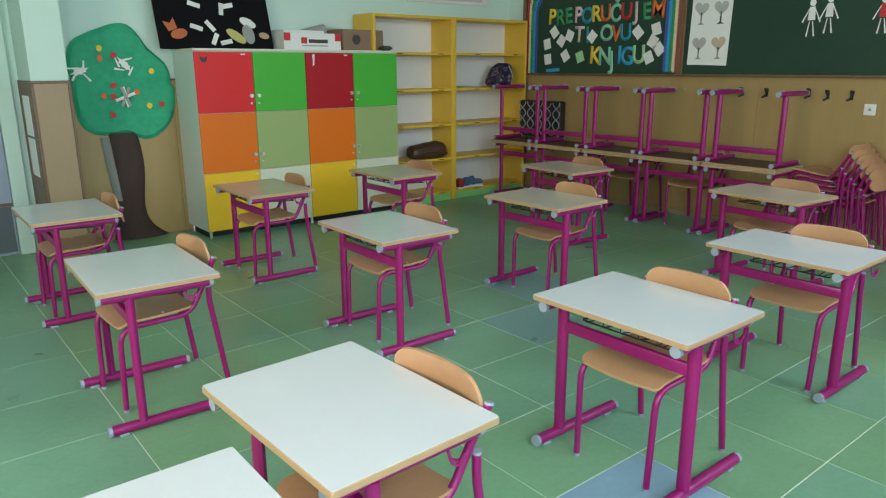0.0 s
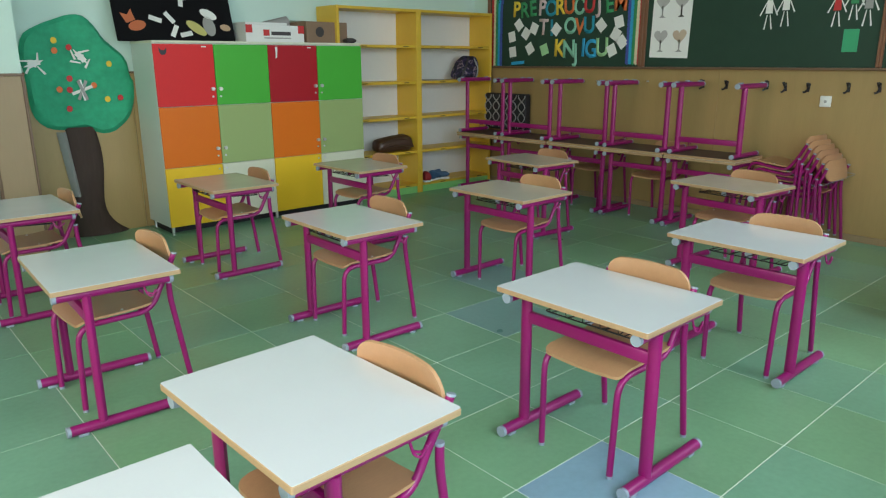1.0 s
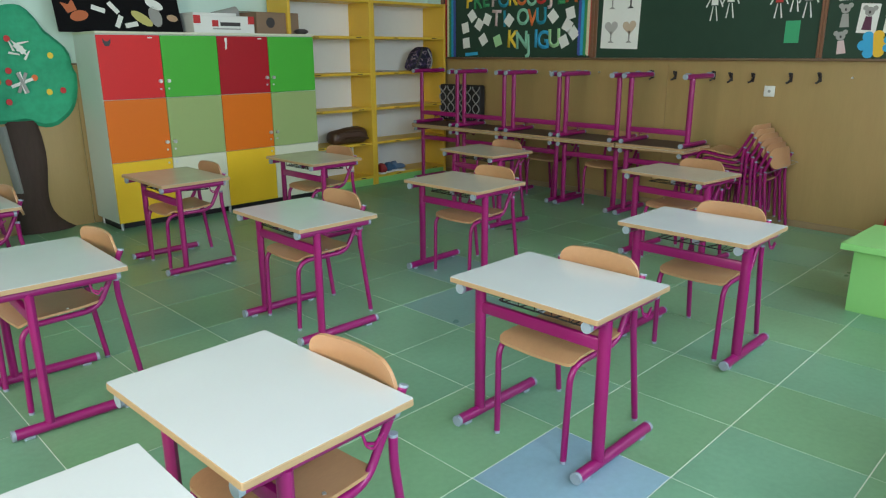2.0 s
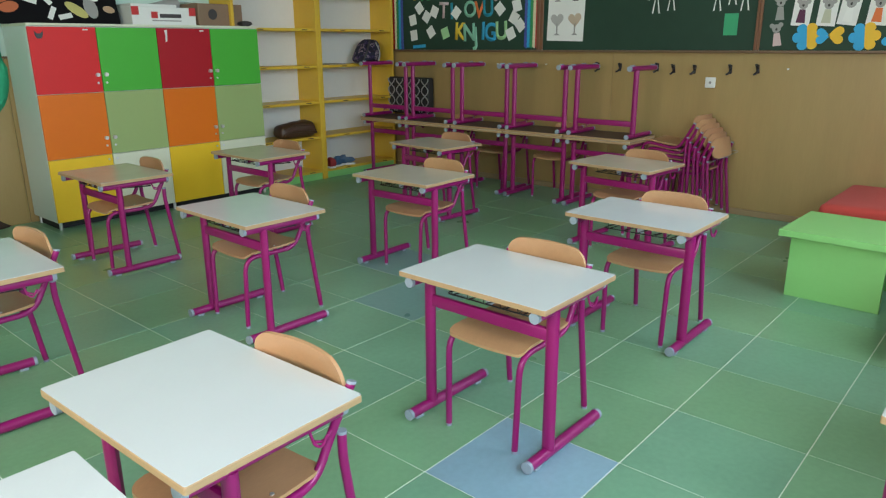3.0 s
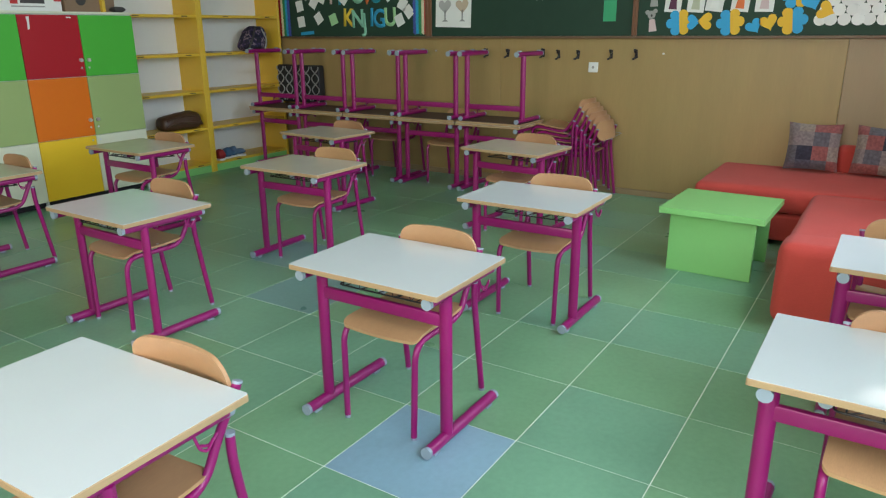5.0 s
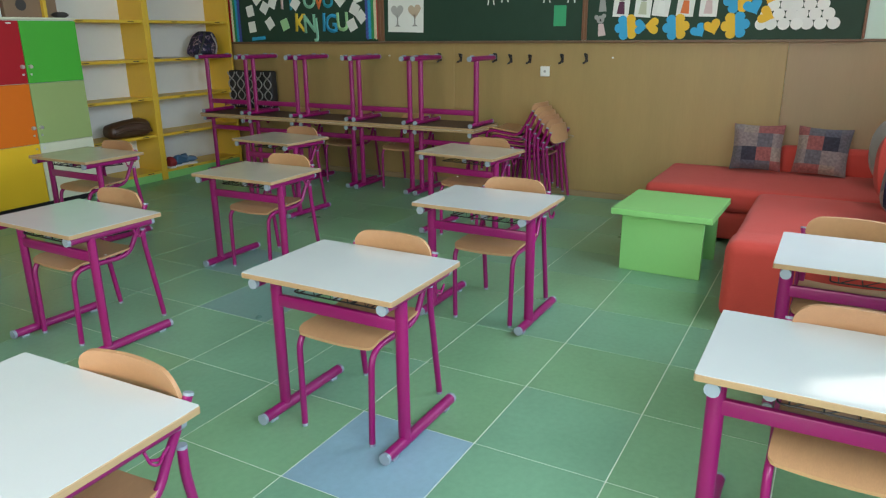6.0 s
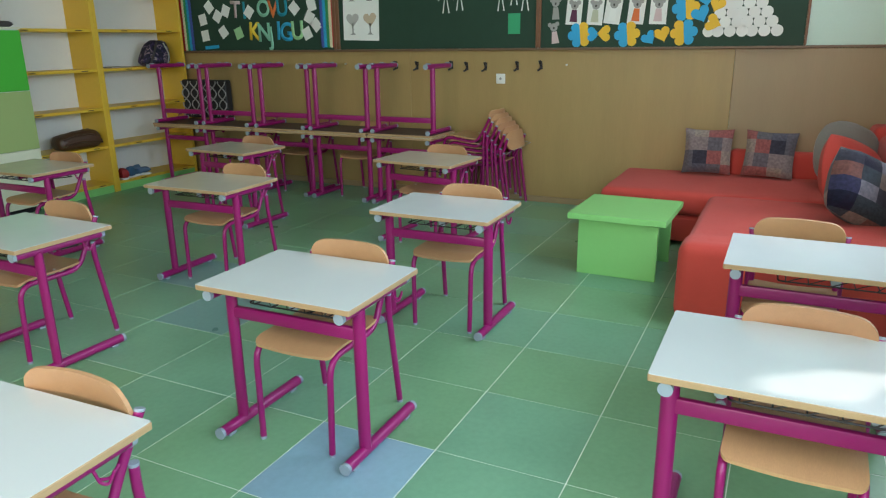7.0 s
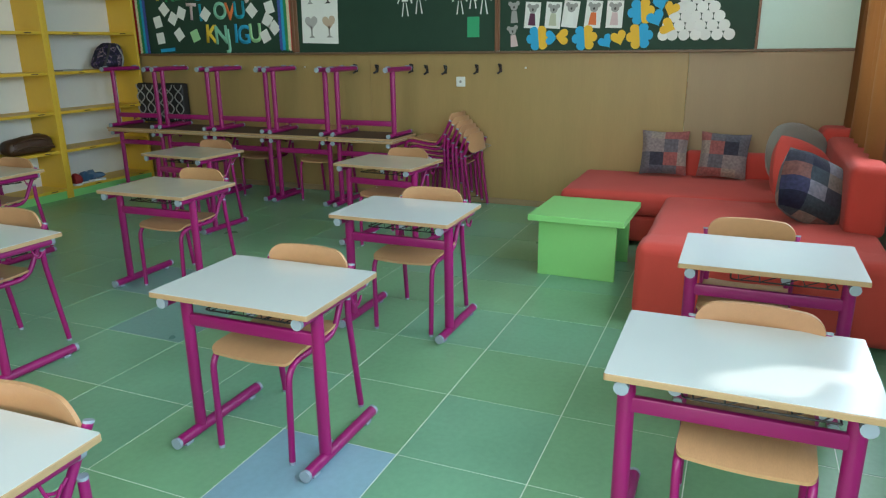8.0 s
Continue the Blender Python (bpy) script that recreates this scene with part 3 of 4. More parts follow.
part("backrest", cushion(5.00, 6.42, -0.62, -0.41, 0.38, 0.785, 0.045), RED_FABRIC, sofa)
part("backrest", cushion(6.425, 6.74, -0.62, -0.37, 0.38, 0.835, 0.05), RED_FABRIC, sofa)
part("low_back", cushion(6.60, 6.735, -0.30, 0.58, 0.38, 0.60, 0.045), RED_FABRIC, sofa)

# ---- cushions ----
def patchwork(name, colors, scale):
    """Printed patches in plain colours, with a woven relief."""
    m = mat(name, (0.2, 0.2, 0.2), 0.9, grain=0.3, scale=200, bump=0.4, soft=0.2)
    nt = m.node_tree
    co = nt.nodes.new("ShaderNodeTexCoord")
    snap = nt.nodes.new("ShaderNodeVectorMath")
    snap.operation = "SNAP"
    snap.inputs[1].default_value = scale
    noise_node = nt.nodes.new("ShaderNodeTexWhiteNoise")
    ramp = nt.nodes.new("ShaderNodeValToRGB")
    ramp.color_ramp.interpolation = "CONSTANT"
    while len(ramp.color_ramp.elements) < len(colors):
        ramp.color_ramp.elements.new(0.5)
    for i, c in enumerate(colors):
        ramp.color_ramp.elements[i].position = i / len(colors)
        ramp.color_ramp.elements[i].color = (*c, 1)
    nt.links.new(co.outputs["Object"], snap.inputs[0])
    nt.links.new(snap.outputs[0], noise_node.inputs["Vector"])
    nt.links.new(noise_node.outputs["Value"], ramp.inputs["Fac"])
    hue = [n for n in nt.nodes if n.type == "HUE_SAT"][0]
    # A small print inside each patch: fine dabs and pale stitches.
    dab = nt.nodes.new("ShaderNodeTexNoise")
    dab.inputs["Scale"].default_value, dab.inputs["Detail"].default_value = 55.0, 6.0
    nt.links.new(co.outputs["Object"], dab.inputs["Vector"])
    tone = nt.nodes.new("ShaderNodeMapRange")
    tone.inputs["From Min"].default_value, tone.inputs["From Max"].default_value = 0.35, 0.68
    tone.inputs["To Min"].default_value, tone.inputs["To Max"].default_value = 0.78, 1.18
    nt.links.new(dab.outputs["Fac"], tone.inputs["Value"])
    print_mix = nt.nodes.new("ShaderNodeVectorMath")
    print_mix.operation = "SCALE"
    nt.links.new(ramp.outputs["Color"], print_mix.inputs[0])
    nt.links.new(tone.outputs[0], print_mix.inputs["Scale"])
    nt.links.new(print_mix.outputs[0], hue.inputs["Color"])
    return m


PATCH = patchwork("patchwork print", ((0.045, 0.045, 0.065), (0.30, 0.10, 0.095), (0.30, 0.24, 0.21), (0.13, 0.12, 0.14), (0.25, 0.20, 0.20), (0.10, 0.10, 0.13)), (0.105, 0.105, 1.0))
PATCH_DARK = patchwork("dark patchwork print", ((0.010, 0.010, 0.025), (0.03, 0.03, 0.07), (0.15, 0.06, 0.05), (0.03, 0.04, 0.05), (0.17, 0.13, 0.11), (0.03, 0.03, 0.045), (0.16, 0.15, 0.18)), (0.125, 0.095, 1.0))


def pillow(w, h, t, n=14, round_=0.0):
    """A stuffed square cushion in x and y, with pinched corners."""
    bm = bmesh.new()
    for side in (1, -1):
        grid = []
        for i in range(n + 1):
            row = []
            for j in range(n + 1):
                u, v = 2 * i / n - 1, 2 * j / n - 1
                pinch = 1 - 0.07 * (1 - abs(v) ** 2) * abs(u) ** 3
                pinch2 = 1 - 0.07 * (1 - abs(u) ** 2) * abs(v) ** 3
                z = side * t / 2 * ((1 - u ** 4) * (1 - v ** 4)) ** 0.6 * (1 + 0.12 * noise.noise(Vector((u * 2, v * 2, side))))
                du, dv = u * math.sqrt(1 - v * v / 2), v * math.sqrt(1 - u * u / 2)
                row.append(bm.verts.new(((u * pinch * (1 - round_) + du * round_) * w / 2, (v * pinch2 * (1 - round_) + dv * round_) * h / 2, z)))
            grid.append(row)
        for i in range(n):
            for j in range(n):
                q = (grid[i][j], grid[i + 1][j], grid[i + 1][j + 1], grid[i][j + 1])
                bm.faces.new(q if side > 0 else q[::-1])
    bmesh.ops.remove_doubles(bm, verts=bm.verts, dist=0.0005)
    return bm


def loose_pillow(material, label, w, h, t, m, group="", round_=0.0):
    ob = solo("pillow", pillow(w, h, t, 14, round_), material, label, "pillow", group)
    ob.matrix_basis = m
    return ob


# Local x runs along the wall, local y upwards when the cushion leans back.
loose_pillow(PATCH, "square patchwork pillow in red, navy and grey on the sofa", 0.37, 0.36, 0.13, pose(6.52, 0.735, 0.592, 76, 0, -88), "patchwork pillows")
loose_pillow(PATCH, "square patchwork pillow with a dark blue patch on the sofa", 0.37, 0.36, 0.13, pose(6.52, 0.285, 0.590, 75, 2, -92) @ Matrix.Rotation(math.pi, 4, "Z"), "patchwork pillows")
loose_pillow(PATCH_DARK, "dark patchwork pillow leaning at the sofa backrest", 0.52, 0.46, 0.20, pose(5.26, -0.262, 0.585, 62, 26, -60), "", 0.45)
loose_pillow(RED_FABRIC, "orange-red loose cushion leaning on the sofa backrest", 0.52, 0.50, 0.18, pose(5.72, -0.215, 0.600, 66, 24, -50), "", 0.6)
loose_pillow(GREY_FABRIC, "rounded grey cushion in the sofa corner", 0.54, 0.52, 0.18, pose(6.33, -0.225, 0.630, 70, 14, -58), "", 0.9)

# ---- curtains ----
def curtain_cloth(x0, x1, y, z0, z1, depth, fold, cols=70, rows_n=8, cut=None):
    """Cloth in folds along x; cut(z) gives the two ends at a height, where the cloth is gathered aside."""
    bm = bmesh.new()
    grid = []
    for i in range(cols + 1):
        line = []
        for j in range(rows_n + 1):
            z = z0 + (z1 - z0) * j / rows_n
            a, b = cut(z) if cut else (x0, x1)
            wave = depth * math.sin(i * fold + 0.5 * math.sin(i * 0.21)) * (1.1 - 0.3 * j / rows_n)
            line.append(bm.verts.new((a + (b - a) * i / cols, y + wave + 0.008 * math.sin(j + i * 0.3), z)))
        grid.append(line)
    for i in range(cols):
        for j in range(rows_n):
            bm.faces.new((grid[i][j], grid[i + 1][j], grid[i + 1][j + 1], grid[i][j + 1]))
    bmesh.ops.solidify(bm, geom=bm.faces[:], thickness=0.004)
    return bm


curtain = thing("curtain", "brown cloth curtain hanging in folds at the corner window", "curtain")
part("cloth", curtain_cloth(5.30, 6.765, -0.60, 0.30, 2.75, 0.065, 0.55), CURTAIN, curtain)
part("rail", tube([(4.8, -0.60, 2.77), (6.76, -0.60, 2.77)], 0.014, 10), TRIM, curtain)
# An unseen narrow pair, added to shape the sun patch by its slanting gap.
small = thing("curtain", "unseen brown cloth pair added to shape the sun patch", "curtain")
gap = lambda z: 2.375 + 0.12 * max(0.0, min(1.0, (1.80 - z) / 0.17)) ** 2
edge = lambda z: 2.36 + 0.215 * math.sqrt(max(0.0, min(1.0, (2.12 - z) / 0.36)))
part("cloth", curtain_cloth(0, 0, SY + 0.045, 1.45, 2.60, 0.014, 0.9, 28, 40, lambda z: (2.18, gap(z))), CURTAIN, small)
part("cloth", curtain_cloth(0, 0, SY + 0.045, 1.45, 2.60, 0.014, 0.9, 28, 40, lambda z: (edge(z), 2.80)), CURTAIN, small)
part("rail", tube([(2.15, SY + 0.045, 2.62), (2.84, SY + 0.045, 2.62)], 0.012, 10), TRIM, small)

# ---- chalkboards ----
BXF = WX - 0.030   # face of the boards


def on_board(bm, y, z, lift, turn=0.0):
    """Stands a slab made in x and y on the board: its x runs to the viewer's right, its y upwards."""
    return moved(bm, Matrix.Translation((BXF - lift, y, z)) @ Matrix(((0, 0, -1, 0), (-1, 0, 0, 0), (0, 1, 0, 0), (0, 0, 0, 1))) @ pose(0, 0, 0, 0, 0, turn))


def chalkboard(label, y0, y1, z0=1.3755, z1=2.62, left=0.05, right=0.05):
    b = thing("chalkboard", label, "chalkboard", "chalkboards on the wall")
    part("panel", box(BXF, WX - 0.001, y0 + right, y1 - left, z0 + 0.02, z1 - 0.03), CHALK_GREEN, b, "dark green enamel", smooth=False)
    part("frame", box(BXF - 0.012, WX - 0.001, y1 - left + 0.0005, y1, z0 + 0.021, z1, 0.003), FRAME_WOOD, b, smooth=False)
    part("frame", box(BXF - 0.012, WX - 0.001, y0, y0 + right - 0.0005, z0 + 0.021, z1, 0.003), FRAME_WOOD, b, smooth=False)
    part("frame", box(BXF - 0.012, WX - 0.001, y0 + right, y1 - left, z1 - 0.029, z1, 0.003), FRAME_WOOD, b, smooth=False)
    part("ledge", box(BXF - 0.03, WX - 0.001, y0, y1, z0, z0 + 0.0195, 0.003), TRIM, b, "narrow brown ledge", smooth=False)
    return b


chalkboard("green chalkboard with coloured letters and a ribbon border", 4.375, 6.53, right=0.035)
chalkboard("dark green chalkboard with drawings and paper figures", 2.25, 4.373, left=0.04, right=0.022)
chalkboard("dark green chalkboard with hearts, drawings and paper plates", 0.125, 2.248, left=0.022, right=0.02)

NOTE_COLOURS = {}


def colour(name, rgb):
    if name not in NOTE_COLOURS:
        NOTE_COLOURS[name] = flat(name + " paper", rgb)
    return NOTE_COLOURS[name]


RED_P, ORANGE_P, YELLOW_P = colour("red", (0.55, 0.03, 0.03)), colour("orange", (0.75, 0.17, 0.04)), colour("yellow", (0.80, 0.55, 0.04))
GREEN_P, BLUE_P, MINT_P = colour("green", (0.03, 0.28, 0.10)), colour("sky blue", (0.02, 0.36, 0.62)), colour("mint", (0.25, 0.58, 0.42))
PINK_P, PALE_G, INDIGO = colour("pale pink", (0.66, 0.50, 0.50)), colour("pale green", (0.36, 0.66, 0.33)), colour("indigo", (0.06, 0.09, 0.36))
CYAN_P, GREY_P, DGREY_P = colour("cyan", (0.01, 0.30, 0.42)), colour("grey", (0.33, 0.33, 0.31)), colour("dark grey", (0.05, 0.045, 0.045))
FULL_YELLOW, FULL_BLUE, TAN_P = colour("sunny yellow", (0.84, 0.50, 0.03)), colour("bright blue", (0.02, 0.38, 0.68)), colour("tan", (0.50, 0.33, 0.20))


def letter(ch, y, z, h, material, turn=0.0, lift=0.0005):
    """One cut-out capital, from the built-in font, fattened and stood on the board."""
    curve = bpy.data.curves.new("letter", "FONT")
    curve.body, curve.size, curve.extrude, curve.offset = ch, 1.0, 0.0, 0.026
    curve.align_x = "CENTER"
    temp = new("letter", curve)
    data = bpy.data.meshes.new_from_object(temp.evaluated_get(bpy.context.evaluated_depsgraph_get()))
    bpy.data.objects.remove(temp)
    bm = bmesh.new()
    bm.from_mesh(data)
    s = h / 0.73
    bmesh.ops.scale(bm, vec=(s * 0.92, s, 1), verts=bm.verts)
    top = bmesh.ops.extrude_face_region(bm, geom=bm.faces[:])
    bmesh.ops.translate(bm, vec=(0, 0, 0.003), verts=[v for v in top["geom"] if isinstance(v, bmesh.types.BMVert)])
    bmesh.ops.recalc_face_normals(bm, faces=bm.faces)
    return solo("letter", on_board(bm, y, z, lift, turn), material, "cut-out paper capital letter on the chalkboard", "letter", "letters on the chalkboard", smooth=False)


for word, y0, y1, z, h, cols_ in (
    ("PREPORU\u010cUJEM", 6.07, 4.655, 1.945, 0.17, (YELLOW_P, GREEN_P, GREEN_P, PINK_P, CYAN_P, YELLOW_P, ORANGE_P, MINT_P, RED_P, PINK_P, GREEN_P, ORANGE_P)),
    ("TI OVU", 5.66, 5.03, 1.74, 0.17, (PINK_P, CYAN_P, None, MINT_P, ORANGE_P, CYAN_P)),
    ("KNJIGU", 5.47, 4.83, 1.505, 0.185, (YELLOW_P, MINT_P, MINT_P, BLUE_P, BLUE_P, PALE_G)),
):
    for i, ch in enumerate(word):
        if ch != " ":
            y = (5.425, 5.285, 5.19, 5.10, 5.0, 4.85)[i] if word == "KNJIGU" else y0 + (y1 - y0) * i / (len(word) - 1)
            drop = 0.05 if word == "KNJIGU" and ch == "J" else 0.0
            letter(ch, y, z - 0.012 * (i % 3 == 1) - drop, h, cols_[i], (-3, 2, 4, -2)[i % 4], 0.0005 + 0.0011 * (i % 3))


def sheet(name, y, z, w, h, turn, material, label, category, group="", lift=0.0008):
    return solo(name, on_board(outline_slab([(-w / 2, -h / 2), (w / 2, -h / 2), (w / 2, h / 2), (-w / 2, h / 2)], 0.0012), y, z, lift, turn), material, label, category, group, smooth=False)


NOTES = ((6.02, 1.852, 38), (6.125, 1.724, 12), (5.91, 1.755, -35), (5.79, 1.807, -25), (5.845, 1.59, 33), (6.11, 1.555, 8), (5.63, 1.575, 20), (5.47, 1.787, -40), (4.875, 1.809, 42), (4.657, 1.833, 15), (4.69, 1.713, -30), (4.612, 1.639, 40), (4.73, 1.558, 25))
for i, (y, z, a) in enumerate(NOTES):
    sheet("note", y, z, 0.105, 0.115, a, PALE_G if i == 6 else PAPER, "pale green square note on the chalkboard" if i == 6 else "white square note pinned on the chalkboard", "note", "notes on the chalkboard", 0.0068)

# Ribbon border: rows of small paper links in rainbow colours, arched at the upper corners.
ribbon = thing("ribbon_border", "paper-link border in rainbow colours round the lettering", "decoration")
for k, (material, inset) in enumerate(((RED_P, 0.0), (colour("cream", (0.72, 0.68, 0.45)), 0.034), (GREEN_P, 0.068), (BLUE_P, 0.104), (INDIGO, 0.136))):
    bm = bmesh.new()
    y0, y1, zt = 4.405 + inset, 6.44 - inset, 2.40 - inset * 0.8
    path = fillet([(0, y1, 1.41), (0, y1, zt), (0, y0, zt), (0, y0, 1.41)], 0.28, 8)
    dense = []
    for a, b in zip(path, path[1:]):
        n = max(1, int((b - a).length / 0.02))
        dense += [a.lerp(b, i / n) for i in range(n)]
    for i, p in enumerate(dense):
        m = Matrix.Translation((BXF - 0.004 - 0.003 * (i % 2), p.y, p.z)) @ pose(0, 0, 0, 40 * (i % 2), 0, 0)
        bmesh.ops.create_cube(bm, size=1.0, matrix=m @ Matrix.Diagonal((0.006, 0.036, 0.022, 1)))
    part("band", bm, material, ribbon, smooth=False)
sheet("paper_strip", 6.03, 1.432, 0.20, 0.035, 4, BLUE_P, "crumpled blue paper strip on the board edge", "paper", lift=0.004)

# Poster with four round-crowned trees.
poster = thing("poster", "white poster with four small tree drawings", "poster")
part("sheet", on_board(outline_slab([(-0.205, -0.32), (0.205, -0.32), (0.205, 0.32), (-0.205, 0.32)], 0.0015), 4.075, 1.80, 0.0005, -1.5), PAPER, poster, smooth=False)


SKETCH, SKETCH_TAN = colour("pencil grey", (0.46, 0.45, 0.43)), colour("pencil tan", (0.56, 0.44, 0.32))


def heart_outline(s, n=28):
    out = []
    for i in range(n):
        a = 2 * math.pi * i / n
        out.append((s * 0.0295 * 16 * math.sin(a) ** 3, s * 0.0295 * (13 * math.cos(a) - 5 * math.cos(2 * a) - 2 * math.cos(3 * a) - math.cos(4 * a))))
    return out[::-1]


for j, (du, dv) in enumerate(((-0.10, 0.16), (0.10, 0.16), (-0.10, -0.155), (0.10, -0.155))):
    part("tree_crown", on_board(outline_slab(heart_outline(0.155), 0.0006), 4.075 - du, 1.80 + dv + 0.035, 0.0022, 3 * j - 4), SKETCH_TAN if j == 3 else SKETCH, poster, "sketched tree crown", smooth=False)
    part("tree_trunk", on_board(outline_slab([(-0.035, -0.11), (0.035, -0.11), (0.008, -0.09), (0.008, 0.0), (-0.008, 0.0), (-0.008, -0.09)], 0.0006), 4.075 - du, 1.80 + dv, 0.0022), DGREY_P if j == 1 else GREY_P, poster, smooth=False)


def figure(y, z, s, shirt, label):
    """A jointed paper figure reduced to plain shapes: round head, body, strips for limbs."""
    f = thing("paper_figure", label, "paper figure", "paper figures on the chalkboard")
    part("head", on_board(outline_slab([(0.028 * s * math.cos(a), 0.032 * s * math.sin(a)) for a in (2 * math.pi * k / 12 for k in range(12))], 0.001), y, z + 0.105 * s, 0.0015), PAPER, f, smooth=False)
    part("body", on_board(outline_slab([(-0.035 * s, -0.05 * s), (0.035 * s, -0.05 * s), (0.025 * s, 0.07 * s), (-0.025 * s, 0.07 * s)], 0.001), y, z, 0.0012), shirt, f, smooth=False)
    for k, (du, dv, a) in enumerate(((-0.05, 0.0, -25), (0.05, 0.0, 25), (-0.022, -0.12, -8), (0.024, -0.12, 10))):
        part("limb", on_board(outline_slab([(-0.007 * s, -0.075 * s), (0.007 * s, -0.075 * s), (0.004 * s, 0.06 * s), (-0.004 * s, 0.06 * s)], 0.001), y - du * s, z + dv * s, 0.003, a), PAPER, f, smooth=False)
    return f


for y, z, s, shirt in ((3.15, 1.885, 0.9, PAPER), (3.01, 1.905, 0.9, PAPER), (2.605, 1.88, 0.85, RED_P), (2.482, 1.925, 0.85, GREEN_P), (2.378, 1.885, 0.9, GREY_P)):
    figure(y, z, s, shirt, "white paper figure with strip limbs on the chalkboard" if shirt is PAPER else "paper figure with a coloured body on the chalkboard")
sheet("card", 2.477, 1.604, 0.115, 0.175, 0, colour("emerald", (0.03, 0.36, 0.16)), "emerald green card on the chalkboard", "card")


def drawing(y, z, w, h, turn, shirt, label, framed=True):
    """A pupil's sheet with a plain round-eared bear shape."""
    d = thing("drawing", label, "drawing", "bear drawings on the chalkboard")
    base = 0.0005
    if framed:
        part("sheet", on_board(outline_slab([(-w / 2, -h / 2), (w / 2, -h / 2), (w / 2, h / 2), (-w / 2, h / 2)], 0.0012), y, z, base, turn), PAPER, d, smooth=False)
        base = 0.0022
    ring = lambda cx, cy, r, q=1.0: [(cx + r * math.cos(a), cy + r * q * math.sin(a)) for a in (2 * math.pi * k / 14 for k in range(14))]
    part("ear", on_board(outline_slab(ring(-0.033, 0.075, 0.019), 0.0006), y, z, base, turn), GREY_P, d, smooth=False)
    part("ear", on_board(outline_slab(ring(0.033, 0.075, 0.019), 0.0006), y, z, base, turn), GREY_P, d, smooth=False)
    part("head", on_board(outline_slab(ring(0, 0.05, 0.034), 0.0006), y, z, base + 0.0008, turn), GREY_P, d, smooth=False)
    part("nose", on_board(outline_slab(ring(0, 0.045, 0.008, 1.4), 0.0006), y, z, base + 0.0016, turn), DGREY_P, d, smooth=False)
    part("body", on_board(outline_slab([(-0.034, -0.085), (0.034, -0.085), (0.022, 0.015), (-0.022, 0.015)], 0.0006), y, z, base, turn), shirt, d, smooth=False)
    return d


PLUM = colour("plum", (0.10, 0.02, 0.06))
for y, z, turn, shirt, framed in ((2.098, 1.715, 2, GREY_P, False), (2.103, 1.515, 8, PINK_P, False), (1.933, 1.69, -4, PLUM, True), (1.75, 1.685, -4, colour("pale olive", (0.5, 0.52, 0.38)), True), (1.60, 1.69, -7, PAPER, True), (1.408, 1.685, -5, ORANGE_P, True), (1.232, 1.68, -2, PINK_P, True)):
    drawing(y, z, 0.135, 0.215, turn, shirt, "white sheet with a grey bear drawing" if framed else "cut-out grey paper bear on the chalkboard", framed)
for y in (2.09, 1.86, 1.66, 1.46, 1.27):
    sheet("drawing_sheet", y, 1.93, 0.14, 0.20, 2, PAPER, "white paper sheet on the chalkboard", "drawing", "bear drawings on the chalkboard")


def half_flower(r, side, n=6, seg=60):
    """Half a scalloped flower, cut straight through its middle: side -1 or 1."""
    rim = [(r * (0.70 + 0.30 * abs(math.cos(n * a / 2)) ** 0.6), a) for a in (2 * math.pi * k / seg for k in range(seg))]
    pts = [(q * math.cos(a), q * math.sin(a)) for q, a in rim]
    if side > 0:
        pts = pts[seg // 2:] + pts[:seg // 2]
        return [(u, v) for u, v in pts if u >= -0.002]
    return [(u, v) for u, v in pts if u <= 0.002]


def cut_out(y, z, outline, material, label, category, turn=0.0, lift=0.0008, group="paper hearts and flowers"):
    return solo(category.replace(" ", "_"), on_board(outline_slab(outline, 0.0015), y, z, lift, turn), material, label, category, group, smooth=False)


for y, z, ma, mb in ((1.875, 1.50, FULL_BLUE, FULL_YELLOW), (1.475, 1.497, FULL_BLUE, FULL_YELLOW), (1.022, 1.505, FULL_YELLOW, FULL_BLUE), (1.022, 1.695, FULL_BLUE, FULL_YELLOW)):
    for side, m in ((-1, ma), (1, mb)):
        cut_out(y, z, half_flower(0.108, side), m, "scalloped blue half of a paper flower" if m is FULL_BLUE else "scalloped yellow half of a paper flower", "paper flower", 6, 0.0008 + 0.001 * (side > 0))
for y, z, m, a, s in ((1.765, 1.503, FULL_BLUE, 90, 0.125), (1.665, 1.508, FULL_YELLOW, -90, 0.14), (1.296, 1.468, FULL_BLUE, 35, 0.13), (1.192, 1.497, FULL_YELLOW, 20, 0.14), (0.905, 1.645, FULL_BLUE, 25, 0.15), (0.808, 1.575, FULL_YELLOW, 70, 0.14), (0.785, 1.715, FULL_YELLOW, -20, 0.13), (0.87, 1.76, FULL_BLUE, 10, 0.13)):
    cut_out(y, z, heart_outline(s), m, "bright blue paper heart" if m is FULL_BLUE else "sunny yellow paper heart", "paper heart", a, 0.0045)
for r in range(7):
    for c in range(7 - r):
        y, z = 0.344 + 0.083 * c + 0.0415 * r + (0.006 * ((r * 3 + c) % 3 - 1)), 1.509 + 0.0695 * r
        cut_out(y, z, [(0.0435 * math.cos(a), 0.0435 * math.sin(a)) for a in (2 * math.pi * k / 20 for k in range(20))], PAPER, "white paper disc in a stacked triangle", "paper disc", 0, 0.0008 + 0.0016 * ((r + c) % 2), "paper discs")

